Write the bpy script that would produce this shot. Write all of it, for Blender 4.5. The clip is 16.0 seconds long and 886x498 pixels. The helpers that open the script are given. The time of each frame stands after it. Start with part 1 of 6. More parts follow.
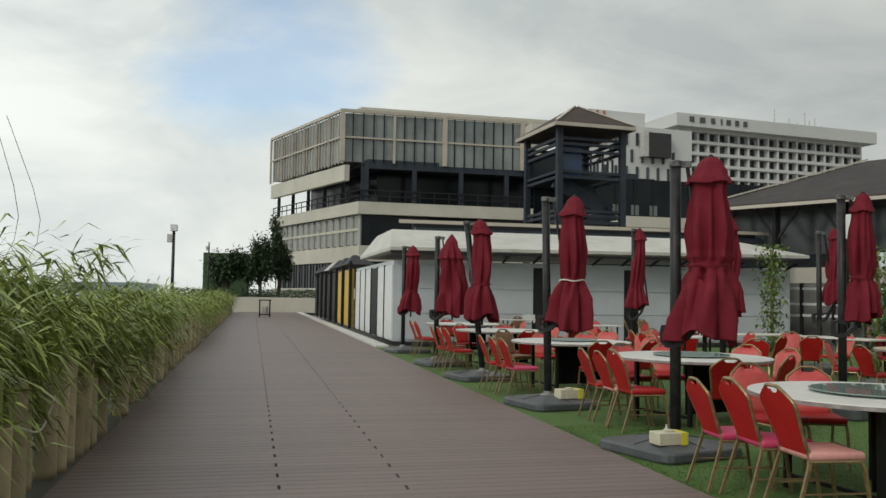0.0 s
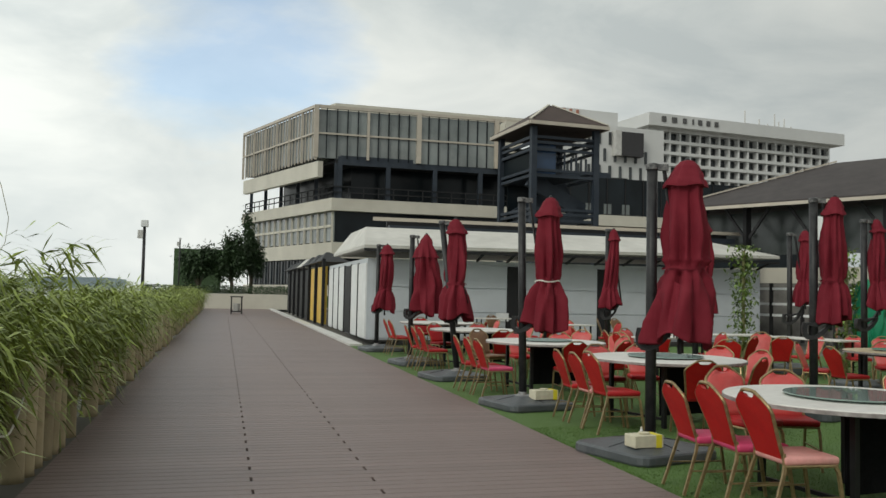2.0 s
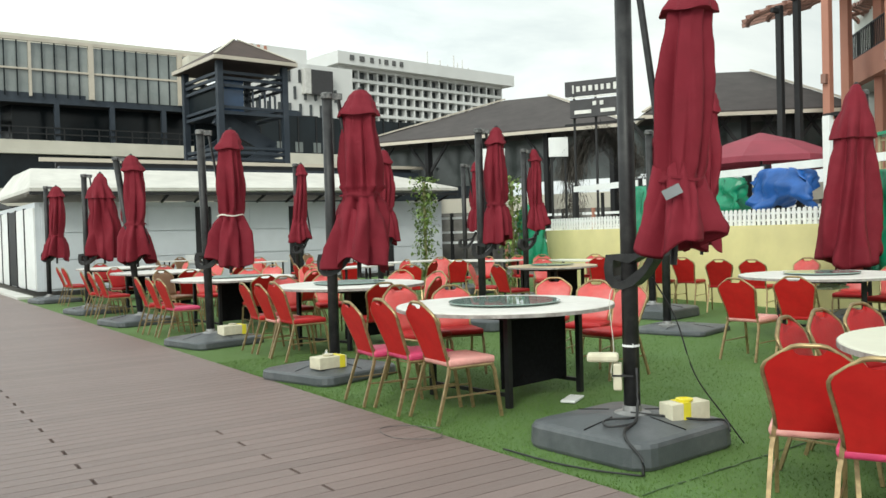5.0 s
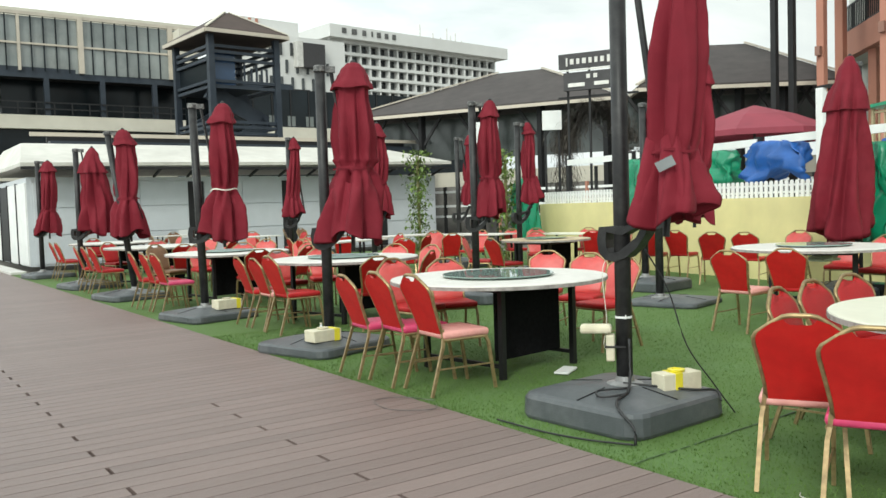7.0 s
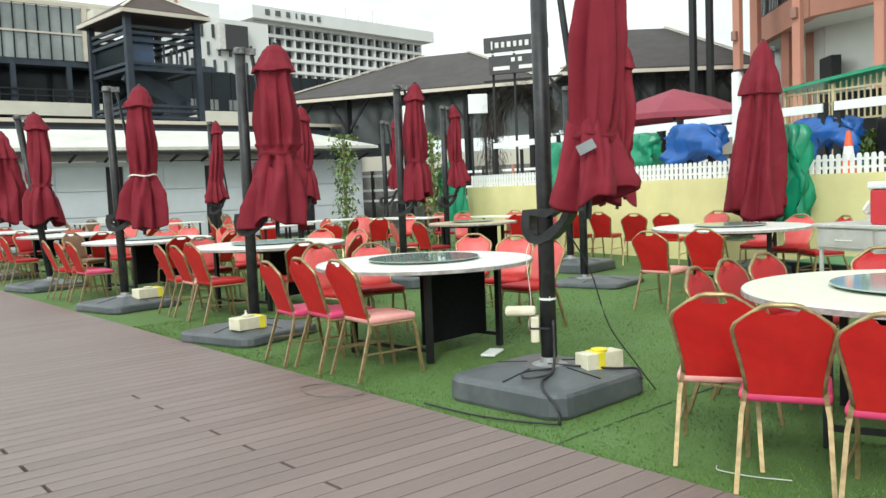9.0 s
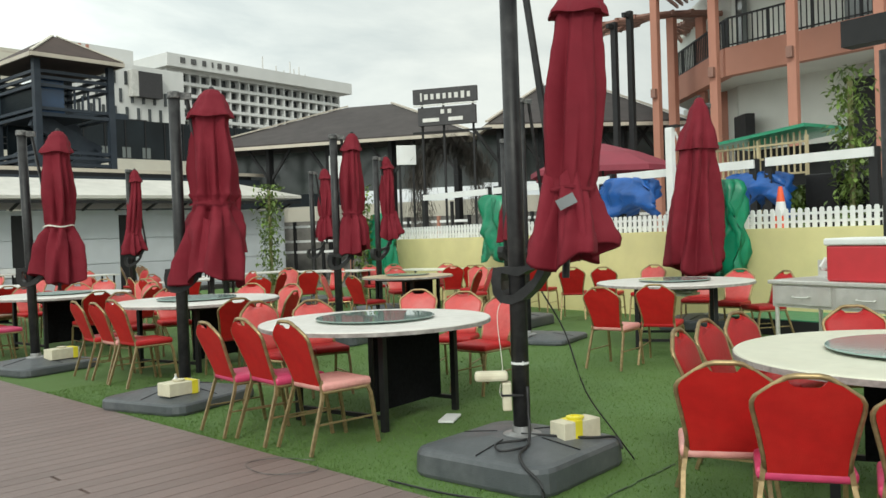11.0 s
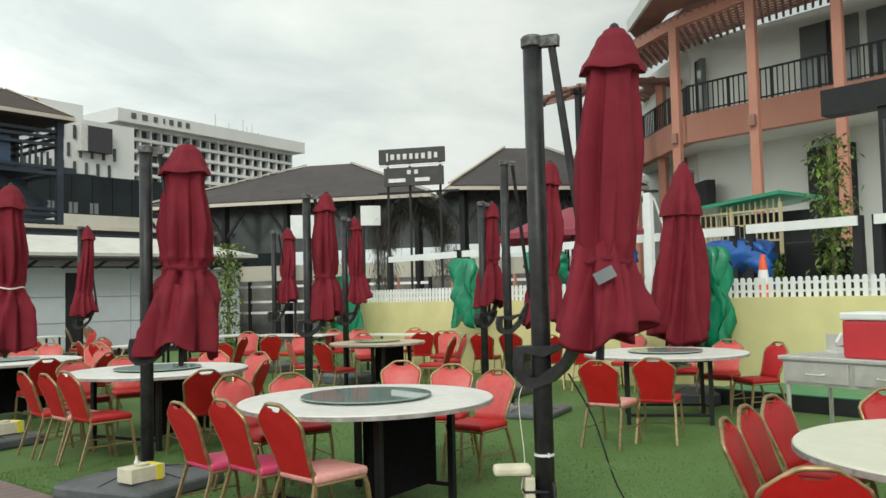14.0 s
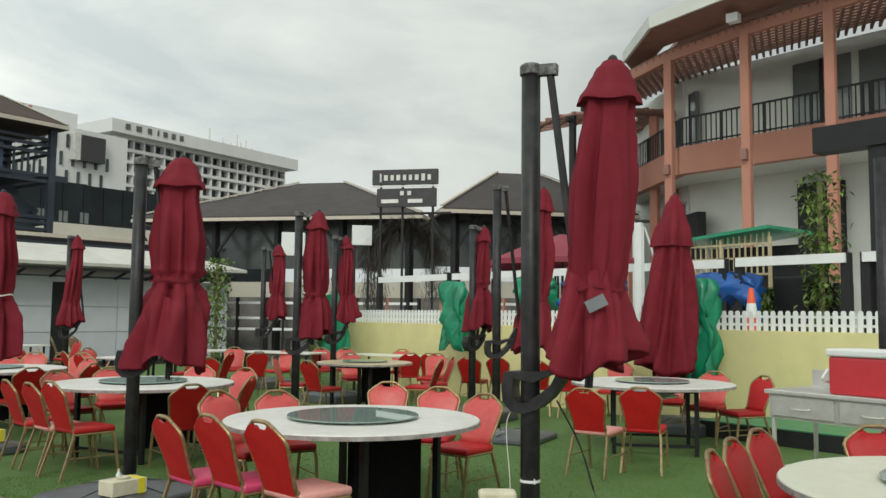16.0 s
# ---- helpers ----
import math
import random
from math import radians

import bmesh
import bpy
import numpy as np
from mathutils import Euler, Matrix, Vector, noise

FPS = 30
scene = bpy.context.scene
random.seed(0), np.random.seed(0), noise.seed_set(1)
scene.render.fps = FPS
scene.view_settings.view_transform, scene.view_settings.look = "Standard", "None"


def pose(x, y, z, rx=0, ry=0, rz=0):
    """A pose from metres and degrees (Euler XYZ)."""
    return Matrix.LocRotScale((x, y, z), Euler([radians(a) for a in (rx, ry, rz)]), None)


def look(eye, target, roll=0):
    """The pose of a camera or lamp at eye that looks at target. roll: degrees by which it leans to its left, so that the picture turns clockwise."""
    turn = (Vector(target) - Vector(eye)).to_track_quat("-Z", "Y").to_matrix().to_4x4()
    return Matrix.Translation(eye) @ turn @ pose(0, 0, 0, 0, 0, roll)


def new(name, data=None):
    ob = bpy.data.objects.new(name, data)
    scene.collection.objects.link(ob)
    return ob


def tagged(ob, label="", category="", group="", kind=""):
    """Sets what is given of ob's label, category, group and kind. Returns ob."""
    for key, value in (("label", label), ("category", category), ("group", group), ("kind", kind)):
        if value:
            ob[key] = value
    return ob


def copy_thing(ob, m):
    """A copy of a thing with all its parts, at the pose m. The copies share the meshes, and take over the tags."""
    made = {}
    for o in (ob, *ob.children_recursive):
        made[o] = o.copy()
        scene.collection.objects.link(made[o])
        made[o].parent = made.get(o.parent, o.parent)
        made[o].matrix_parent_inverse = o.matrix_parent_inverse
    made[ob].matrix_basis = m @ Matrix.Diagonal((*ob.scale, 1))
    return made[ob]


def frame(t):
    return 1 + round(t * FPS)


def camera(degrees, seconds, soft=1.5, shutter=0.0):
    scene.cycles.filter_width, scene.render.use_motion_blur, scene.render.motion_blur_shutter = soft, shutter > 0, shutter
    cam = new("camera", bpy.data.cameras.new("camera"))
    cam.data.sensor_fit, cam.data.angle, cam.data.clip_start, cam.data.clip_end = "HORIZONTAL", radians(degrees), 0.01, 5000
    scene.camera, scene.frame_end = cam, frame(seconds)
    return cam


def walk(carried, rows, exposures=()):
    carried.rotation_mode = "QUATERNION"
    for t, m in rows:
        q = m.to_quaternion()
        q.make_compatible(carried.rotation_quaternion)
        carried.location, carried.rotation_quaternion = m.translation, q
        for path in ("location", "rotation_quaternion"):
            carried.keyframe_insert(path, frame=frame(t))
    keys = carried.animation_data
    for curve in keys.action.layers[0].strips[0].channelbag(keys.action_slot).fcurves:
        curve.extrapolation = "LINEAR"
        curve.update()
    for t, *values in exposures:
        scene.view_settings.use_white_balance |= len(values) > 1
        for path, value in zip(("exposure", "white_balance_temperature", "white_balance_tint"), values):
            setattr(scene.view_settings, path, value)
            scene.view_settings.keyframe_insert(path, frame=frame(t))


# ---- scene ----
cam = camera(55.2, 16.0)
PATH = [
    (0, (-0.008, 0.429, 1.433), (0.427, 2.378, 1.544), 0.9),
    (0.5, (-0.024, 0.413, 1.429), (0.411, 2.362, 1.548), 0.9),
    (1, (-0.031, 0.409, 1.429), (0.401, 2.357, 1.557), 1.2),
    (1.5, (-0.031, 0.41, 1.437), (0.426, 2.353, 1.569), 1.3),
    (2, (-0.034, 0.481, 1.476), (0.463, 2.415, 1.581), 1.2),
    (2.5, (-0.018, 0.489, 1.472), (0.54, 2.407, 1.571), 1.0),
    (3, (0.069, 0.466, 1.465), (0.958, 2.256, 1.534), -0.3),
    (3.5, (0.126, 0.444, 1.428), (1.203, 2.128, 1.468), -0.5),
    (4, (0.124, 0.404, 1.399), (1.25, 2.056, 1.405), -1.0),
    (4.5, (0.097, 0.382, 1.379), (1.234, 2.027, 1.356), -1.4),
    (7, (0.073, 0.357, 1.364), (1.221, 1.992, 1.263), -1.8),
    (7.5, (0.092, 0.361, 1.355), (1.293, 1.954, 1.21), -1.7),
    (8, (0.088, 0.362, 1.357), (1.325, 1.925, 1.203), -1.6),
    (8.5, (0.09, 0.352, 1.364), (1.347, 1.9, 1.209), -1.8),
    (9, (0.103, 0.353, 1.366), (1.381, 1.885, 1.221), -2.3),
    (9.5, (0.118, 0.347, 1.38), (1.425, 1.857, 1.276), -2.9),
    (10, (0.094, 0.473, 1.379), (1.458, 1.933, 1.289), -2.7),
    (12.5, (0.262, 1.342, 1.457), (1.736, 2.693, 1.493), -1.7),
    (13, (0.247, 1.436, 1.453), (1.735, 2.772, 1.493), -1.6),
    (13.5, (0.256, 1.46, 1.46), (1.745, 2.794, 1.52), -1.6),
    (14, (0.289, 1.484, 1.495), (1.798, 2.792, 1.6), -1.4),
    (14.5, (0.274, 1.497, 1.512), (1.802, 2.781, 1.642), -1.1),
    (15, (0.254, 1.484, 1.508), (1.782, 2.766, 1.656), -0.4),
    (15.5, (0.25, 1.476, 1.501), (1.774, 2.762, 1.658), 0.2),
    (16, (0.259, 1.484, 1.497), (1.781, 2.771, 1.654), 0.6),
]
walk(cam, [(t, look(eye, target, roll)) for t, eye, target, roll in PATH],
     [(0, -0.63, 6450, 5), (1.6, -0.61, 6450, 5), (2.2, -0.50, 6450, 5), (3.0, -0.32, 6500, 4), (3.5, -0.02, 6450, 3), (4.5, 0.32, 6350, 2), (7.0, 0.40, 6300, 2), (7.5, 0.62, 6250, 2),
      (9.0, 0.57, 6150, 2), (9.5, 0.47, 6200, 2), (10.0, 0.29, 6400, 2), (12.5, 0.06, 6400, 2), (14.5, 0.00, 6420, 2), (15.5, -0.18, 6400, 3), (16.0, -0.18, 6400, 3)])

# ---------------------------------------------------------------- world and light
world = bpy.data.worlds.new("sky")
scene.world = world
world.use_nodes = True
wn, wl = world.node_tree.nodes, world.node_tree.links
wn.clear()
w_out = wn.new("ShaderNodeOutputWorld")
w_bg = wn.new("ShaderNodeBackground")
BLUE_GAP = Vector((0.00, 0.958, 0.275)).normalized()
w_sky = wn.new("ShaderNodeTexSky")
w_sky.sky_type = "NISHITA"
w_sky.sun_disc = False
w_sky.sun_elevation = radians(38)
w_sky.sun_rotation = radians(-127)
w_dim = wn.new("ShaderNodeVectorMath")
w_dim.operation = "SCALE"
w_dim.inputs["Scale"].default_value = 0.20
w_geo = wn.new("ShaderNodeTexCoord")
w_map = wn.new("ShaderNodeMapping")
w_map.inputs["Scale"].default_value = (1.0, 1.0, 2.6)
w_map.inputs["Location"].default_value = (0.35, 0.1, 0.0)
w_noise = wn.new("ShaderNodeTexNoise")
w_noise.inputs["Scale"].default_value = 2.3
w_noise.inputs["Detail"].default_value = 9
w_noise.inputs["Roughness"].default_value = 0.55
w_ramp = wn.new("ShaderNodeValToRGB")
w_ramp.color_ramp.elements[0].color = (0.38, 0.38, 0.38, 1)
w_ramp.color_ramp.elements[0].position = 0.33
w_ramp.color_ramp.elements[1].position = 0.52
w_tone = wn.new("ShaderNodeTexNoise")
w_tone.inputs["Scale"].default_value = 3.1
w_tone.inputs["Detail"].default_value = 10
w_tone.inputs["Roughness"].default_value = 0.56
w_tone.inputs["Distortion"].default_value = 0.5
w_cloud = wn.new("ShaderNodeValToRGB")
w_cloud.color_ramp.elements[0].position = 0.35
w_cloud.color_ramp.elements[0].color = (0.68, 0.715, 0.72, 1)
w_cloud.color_ramp.elements[1].position = 0.66
w_cloud.color_ramp.elements[1].color = (0.98, 0.98, 0.945, 1)
w_mix = wn.new("ShaderNodeMix")
w_mix.data_type = "RGBA"
wl.new(w_geo.outputs["Generated"], w_map.inputs["Vector"])
wl.new(w_map.outputs[0], w_noise.inputs["Vector"])
wl.new(w_map.outputs[0], w_tone.inputs["Vector"])
w_dot = wn.new("ShaderNodeVectorMath")
w_dot.operation = "DOT_PRODUCT"
w_dot.inputs[1].default_value = BLUE_GAP
w_near = wn.new("ShaderNodeMapRange")
w_near.inputs["From Min"].default_value = 0.976
w_near.inputs["From Max"].default_value = 0.9995
w_near.inputs["To Min"].default_value = 0.30
w_near.inputs["To Max"].default_value = -0.17
w_sum = wn.new("ShaderNodeMath")
wl.new(w_geo.outputs["Generated"], w_dot.inputs[0])
wl.new(w_dot.outputs["Value"], w_near.inputs["Value"])
wl.new(w_near.outputs[0], w_sum.inputs[0])
wl.new(w_noise.outputs["Fac"], w_sum.inputs[1])
wl.new(w_sum.outputs[0], w_ramp.inputs[0])
wl.new(w_tone.outputs["Fac"], w_cloud.inputs[0])
wl.new(w_sky.outputs[0], w_dim.inputs[0])
wl.new(w_ramp.outputs[0], w_mix.inputs["Factor"])
wl.new(w_dim.outputs[0], w_mix.inputs["A"])
wl.new(w_cloud.outputs[0], w_mix.inputs["B"])
wl.new(w_mix.outputs["Result"], w_bg.inputs["Color"])
w_bg.inputs["Strength"].default_value = 1.0
w_side = wn.new("ShaderNodeVectorMath")
w_side.operation = "DOT_PRODUCT"
w_side.inputs[1].default_value = (-0.88, 0.20, 0.1)
w_lum = wn.new("ShaderNodeMapRange")
w_lum.inputs["From Min"].default_value = -0.9
w_lum.inputs["From Max"].default_value = 0.9
w_lum.inputs["To Min"].default_value = 0.60
w_lum.inputs["To Max"].default_value = 1.85
wl.new(w_geo.outputs["Generated"], w_side.inputs[0])
wl.new(w_side.outputs["Value"], w_lum.inputs["Value"])
wl.new(w_lum.outputs[0], w_bg.inputs["Strength"])
wl.new(w_bg.outputs[0], w_out.inputs[0])

sun = new("sun", bpy.data.lights.new("sun", "SUN"))
sun.data.energy = 1.4
sun.data.angle = radians(14)
sun.data.color = (1.0, 0.95, 0.87)
sun.matrix_world = look((-20, -3, 18), (0, 12, 0))

# ---------------------------------------------------------------- materials


def rgb(c):
    return (c[0], c[1], c[2], 1.0)


def mat(name, color, rough=0.6, metal=0.0, vary=0.12, scale=6.0, bump=0.0, bump_scale=60.0, stain=None, stain_amount=0.25,
        stain_scale=1.3, spec=0.5, per_object=0.0, sheen=0.0, stretch=(1, 1, 1), per_island=0.0, coat=0.0):
    """A procedural surface: two scales of tone, stains, grain relief."""
    m = bpy.data.materials.new(name)
    m.use_nodes = True
    n, l = m.node_tree.nodes, m.node_tree.links
    b = n["Principled BSDF"]
    b.inputs["Roughness"].default_value = rough
    b.inputs["Metallic"].default_value = metal
    b.inputs["Specular IOR Level"].default_value = spec
    if sheen:
        b.inputs["Sheen Weight"].default_value = sheen
        b.inputs["Sheen Roughness"].default_value = 0.4
    if coat:
        b.inputs["Coat Weight"].default_value = coat
    tc = n.new("ShaderNodeTexCoord")
    mp = n.new("ShaderNodeMapping")
    mp.inputs["Scale"].default_value = stretch
    l.new(tc.outputs["Object"], mp.inputs["Vector"])
    fine = n.new("ShaderNodeTexNoise")
    fine.inputs["Scale"].default_value = scale
    fine.inputs["Detail"].default_value = 5
    l.new(mp.outputs[0], fine.inputs["Vector"])
    ramp = n.new("ShaderNodeMapRange")
    ramp.inputs["From Min"].default_value = 0.3
    ramp.inputs["From Max"].default_value = 0.7
    ramp.inputs["To Min"].default_value = 1 - vary
    ramp.inputs["To Max"].default_value = 1 + vary
    l.new(fine.outputs["Fac"], ramp.inputs["Value"])
    tone = n.new("ShaderNodeVectorMath")
    tone.operation = "SCALE"
    tone.inputs[0].default_value = color[:3]
    l.new(ramp.outputs[0], tone.inputs["Scale"])
    last = tone.outputs[0]
    if stain:
        big = n.new("ShaderNodeTexNoise")
        big.inputs["Scale"].default_value = stain_scale
        big.inputs["Detail"].default_value = 6
        big.inputs["Roughness"].default_value = 0.65
        l.new(mp.outputs[0], big.inputs["Vector"])
        br = n.new("ShaderNodeMapRange")
        br.inputs["From Min"].default_value = 0.45
        br.inputs["From Max"].default_value = 0.7
        br.inputs["To Max"].default_value = stain_amount
        l.new(big.outputs["Fac"], br.inputs["Value"])
        mx = n.new("ShaderNodeMix")
        mx.data_type = "RGBA"
        l.new(br.outputs[0], mx.inputs["Factor"])
        l.new(last, mx.inputs["A"])
        mx.inputs["B"].default_value = rgb(stain)
        last = mx.outputs["Result"]
    for amount, kind in ((per_object, "ob"), (per_island, "isl")):
        if amount:
            if kind == "ob":
                src = n.new("ShaderNodeObjectInfo").outputs["Random"]
            else:
                src = n.new("ShaderNodeNewGeometry").outputs["Random Per Island"]
            r = n.new("ShaderNodeMapRange")
            r.inputs["To Min"].default_value = 1 - amount
            r.inputs["To Max"].default_value = 1 + amount
            l.new(src, r.inputs["Value"])
            s = n.new("ShaderNodeVectorMath")
            s.operation = "SCALE"
            l.new(last, s.inputs[0])
            l.new(r.outputs[0], s.inputs["Scale"])
            last = s.outputs[0]
    l.new(last, b.inputs["Base Color"])
    if bump:
        gr = n.new("ShaderNodeTexNoise")
        gr.inputs["Scale"].default_value = bump_scale
        gr.inputs["Detail"].default_value = 4
        l.new(mp.outputs[0], gr.inputs["Vector"])
        bp = n.new("ShaderNodeBump")
        bp.inputs["Strength"].default_value = bump
        bp.inputs["Distance"].default_value = 0.01
        l.new(gr.outputs["Fac"], bp.inputs["Height"])
        l.new(bp.outputs[0], b.inputs["Normal"])
    return m


def glass_mat(name, color, rough=0.03, alpha=0.35):
    m = bpy.data.materials.new(name)
    m.use_nodes = True
    b = m.node_tree.nodes["Principled BSDF"]
    b.inputs["Base Color"].default_value = rgb(color)
    b.inputs["Roughness"].default_value = rough
    b.inputs["Transmission Weight"].default_value = alpha
    b.inputs["IOR"].default_value = 1.5
    return m


M_DECK = mat("composite_deck", (0.182, 0.134, 0.122), 0.5, vary=0.10, scale=9, bump=0.35, bump_scale=70, stain=(0.20, 0.155, 0.14),
             stain_amount=0.5, stain_scale=0.7, per_object=0.10, stretch=(0.25, 6, 1), spec=0.6)
M_DECK_FAR = mat("composite_deck_far", (0.182, 0.134, 0.122), 0.5, vary=0.10, scale=9, bump=0.3, bump_scale=70, stain=(0.20, 0.155, 0.14),
                 stain_amount=0.5, stain_scale=0.7, per_island=0.10, stretch=(0.25, 6, 1), spec=0.6)
M_GAP = mat("joint_shadow", (0.012, 0.010, 0.010), 0.9)
M_TURF = mat("turf_backing", (0.083, 0.152, 0.034), 0.9, vary=0.22, scale=120, bump=0.6, bump_scale=260, stain=(0.105, 0.185, 0.06), stain_amount=0.7, stain_scale=1.6)
M_BLADE = mat("turf_blade", (0.098, 0.174, 0.040), 0.8, vary=0.25, scale=1.3, per_island=0.10, spec=0.2)
M_GROUND = mat("earth", (0.16, 0.15, 0.13), 0.95, vary=0.2, scale=0.3)
M_WATER = mat("sea_water", (0.10, 0.13, 0.14), 0.12, vary=0.1, scale=0.4, bump=0.5, bump_scale=0.8)
M_RED = mat("red_velour", (0.41, 0.010, 0.009), 0.7, vary=0.10, scale=14, bump=0.2, bump_scale=220, stain=(0.55, 0.03, 0.02), stain_amount=0.35,
            stain_scale=4, per_object=0.10, spec=0.25)
# Red vinyl darkened so the colour carries the shade on chair fronts.
M_RED_SHADED = mat("red_vinyl", (0.36, 0.012, 0.014), 0.5, vary=0.10, scale=9, bump=0.25, bump_scale=40, stain=(0.46, 0.03, 0.03), stain_amount=0.4,
                  stain_scale=3, per_object=0.25, spec=0.3)
# Faded red, paled further to paint in the skylight on cushions facing the deck.
M_RED_FADED_LIT = mat("faded_red_vinyl", (0.52, 0.065, 0.06), 0.42, vary=0.10, scale=9, bump=0.25, bump_scale=40, stain=(0.66, 0.22, 0.20), stain_amount=0.4, stain_scale=3)
M_PINK = mat("magenta_vinyl", (0.56, 0.05, 0.14), 0.4, vary=0.12, scale=8, bump=0.3, bump_scale=30, stain=(0.66, 0.18, 0.26), stain_amount=0.4, stain_scale=3)
M_PALE = mat("pale_pink_cover", (0.66, 0.30, 0.27), 0.45, vary=0.10, scale=10, bump=0.7, bump_scale=25, stain=(0.75, 0.45, 0.40), stain_amount=0.5, stain_scale=4)
M_BROWN = mat("brown_vinyl", (0.17, 0.085, 0.04), 0.45, vary=0.15, scale=9)
M_GOLD = mat("gold_paint", (0.34, 0.25, 0.125), 0.38, metal=0.6, vary=0.25, scale=30, stain=(0.13, 0.085, 0.05), stain_amount=0.55, stain_scale=7)
M_TABLE = mat("white_laminate", (0.66, 0.64, 0.60), 0.42, vary=0.07, scale=12, stain=(0.46, 0.43, 0.39), stain_amount=0.4, stain_scale=3.2)
M_TABLE_CREAM = mat("cream_laminate", (0.66, 0.66, 0.54), 0.42, vary=0.06, scale=12, stain=(0.55, 0.53, 0.42), stain_amount=0.4, stain_scale=3)
M_TABLE_WOOD = mat("tan_laminate", (0.52, 0.42, 0.27), 0.45, vary=0.08, scale=10, stain=(0.42, 0.33, 0.2), stain_amount=0.4, stain_scale=3)
M_EDGE = mat("worn_table_edge", (0.27, 0.245, 0.23), 0.7, vary=0.3, scale=25, stain=(0.5, 0.47, 0.45), stain_amount=0.6, stain_scale=9)
M_BLACK = mat("black_steel", (0.011, 0.011, 0.012), 0.5, spec=0.3, vary=0.2, scale=20)
M_NET = mat("black_cloth", (0.006, 0.006, 0.007), 0.9, spec=0.1, vary=0.3, scale=30, bump=0.6, bump_scale=90)
M_GLASS = glass_mat("green_table_glass", (0.36, 0.47, 0.43), 0.02, 0.45)
M_GLASS_FROST = mat("frosted_green_glass", (0.25, 0.345, 0.32), 0.08, vary=0.06, scale=6, spec=0.8)
M_POLE = mat("charcoal_paint", (0.014, 0.014, 0.015), 0.45, spec=0.35, vary=0.15, scale=20, stain=(0.16, 0.155, 0.15), stain_amount=0.18, stain_scale=6)
M_CAP = mat("worn_cap", (0.045, 0.045, 0.046), 0.5, vary=0.3, scale=18, stain=(0.40, 0.39, 0.37), stain_amount=0.55, stain_scale=16)
M_BASE = mat("grey_plastic", (0.070, 0.078, 0.084), 0.45, vary=0.1, scale=20, bump=0.2, bump_scale=120, stain=(0.17, 0.175, 0.18), stain_amount=0.5, stain_scale=2.6)
M_FLANGE = mat("zinc_flange", (0.32, 0.32, 0.32), 0.4, metal=0.6, vary=0.2, scale=18)
M_CANVAS = mat("burgundy_canvas", (0.15, 0.009, 0.019), 0.8, vary=0.10, scale=5, bump=0.35, bump_scale=160, stain=(0.21, 0.022, 0.036), stain_amount=0.5,
               stain_scale=2.2, spec=0.25)
M_TAPE = mat("silver_tape", (0.13, 0.14, 0.145), 0.5, metal=0.2)
M_ROPE = mat("white_rope", (0.65, 0.63, 0.56), 0.8)
M_BOXPAPER = mat("box_cream", (0.62, 0.58, 0.44), 0.7, vary=0.1, scale=10, stain=(0.44, 0.37, 0.25), stain_amount=0.5, stain_scale=7)
M_YELLOW = mat("yellow_tape", (0.72, 0.62, 0.04), 0.5)
M_CABLE = mat("black_cable", (0.015, 0.015, 0.016), 0.5)
M_WHITE = mat("white_paint", (0.72, 0.73, 0.72), 0.55, vary=0.05, scale=4, stain=(0.52, 0.53, 0.52), stain_amount=0.3, stain_scale=1.3)
M_PANEL = mat("white_panel", (0.50, 0.53, 0.555), 0.5, vary=0.04, scale=3, stain=(0.45, 0.48, 0.50), stain_amount=0.3, stain_scale=0.9)
M_ROOFWHITE = mat("white_membrane", (0.54, 0.525, 0.48), 0.6, vary=0.08, scale=3, stain=(0.36, 0.345, 0.31), stain_amount=0.5, stain_scale=0.8)
# Dark trim colour; on the door slabs it also paints interior shade.
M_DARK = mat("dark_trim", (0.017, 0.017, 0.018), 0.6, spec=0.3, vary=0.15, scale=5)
M_YWALL = mat("yellow_plaster", (0.66, 0.60, 0.29), 0.75, vary=0.06, scale=2.5, bump=0.2, bump_scale=60, stain=(0.55, 0.50, 0.27), stain_amount=0.4, stain_scale=0.9)
M_STEEL = mat("stainless_steel", (0.62, 0.61, 0.58), 0.38, metal=0.55, vary=0.1, scale=20, stain=(0.36, 0.33, 0.28), stain_amount=0.4, stain_scale=5)
M_COOLER = mat("red_cooler_plastic", (0.50, 0.03, 0.04), 0.4, vary=0.06, scale=8)
M_GREENTARP = mat("green_tarp", (0.010, 0.20, 0.10), 0.34, vary=0.2, scale=4, bump=0.9, bump_scale=9)
M_BLUETARP = mat("blue_tarp", (0.012, 0.085, 0.32), 0.38, vary=0.2, scale=4, bump=0.9, bump_scale=9)
M_ROOF = mat("brown_shingle_roof", (0.042, 0.034, 0.033), 0.8, vary=0.2, scale=2.5, stain=(0.08, 0.07, 0.065), stain_amount=0.4, stain_scale=0.5, bump=0.4, bump_scale=12)
M_CONC = mat("cream_concrete", (0.56, 0.53, 0.45), 0.75, vary=0.07, scale=0.5, stain=(0.40, 0.37, 0.31), stain_amount=0.45, stain_scale=0.22)
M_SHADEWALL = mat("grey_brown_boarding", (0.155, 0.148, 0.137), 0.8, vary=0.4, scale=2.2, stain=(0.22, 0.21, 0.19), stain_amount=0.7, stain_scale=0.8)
M_CONCDARK = mat("shadow_soffit", (0.20, 0.19, 0.18), 0.8, vary=0.1, scale=0.5)
M_GLAZE = mat("dark_glazing", (0.009, 0.013, 0.016), 0.2, vary=0.4, scale=0.4, spec=0.25)
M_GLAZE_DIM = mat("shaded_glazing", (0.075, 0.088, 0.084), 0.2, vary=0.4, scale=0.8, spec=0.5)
M_GLAZE_PALE = mat("pale_glazing", (0.13, 0.145, 0.14), 0.15, vary=0.25, scale=0.35, spec=0.7)
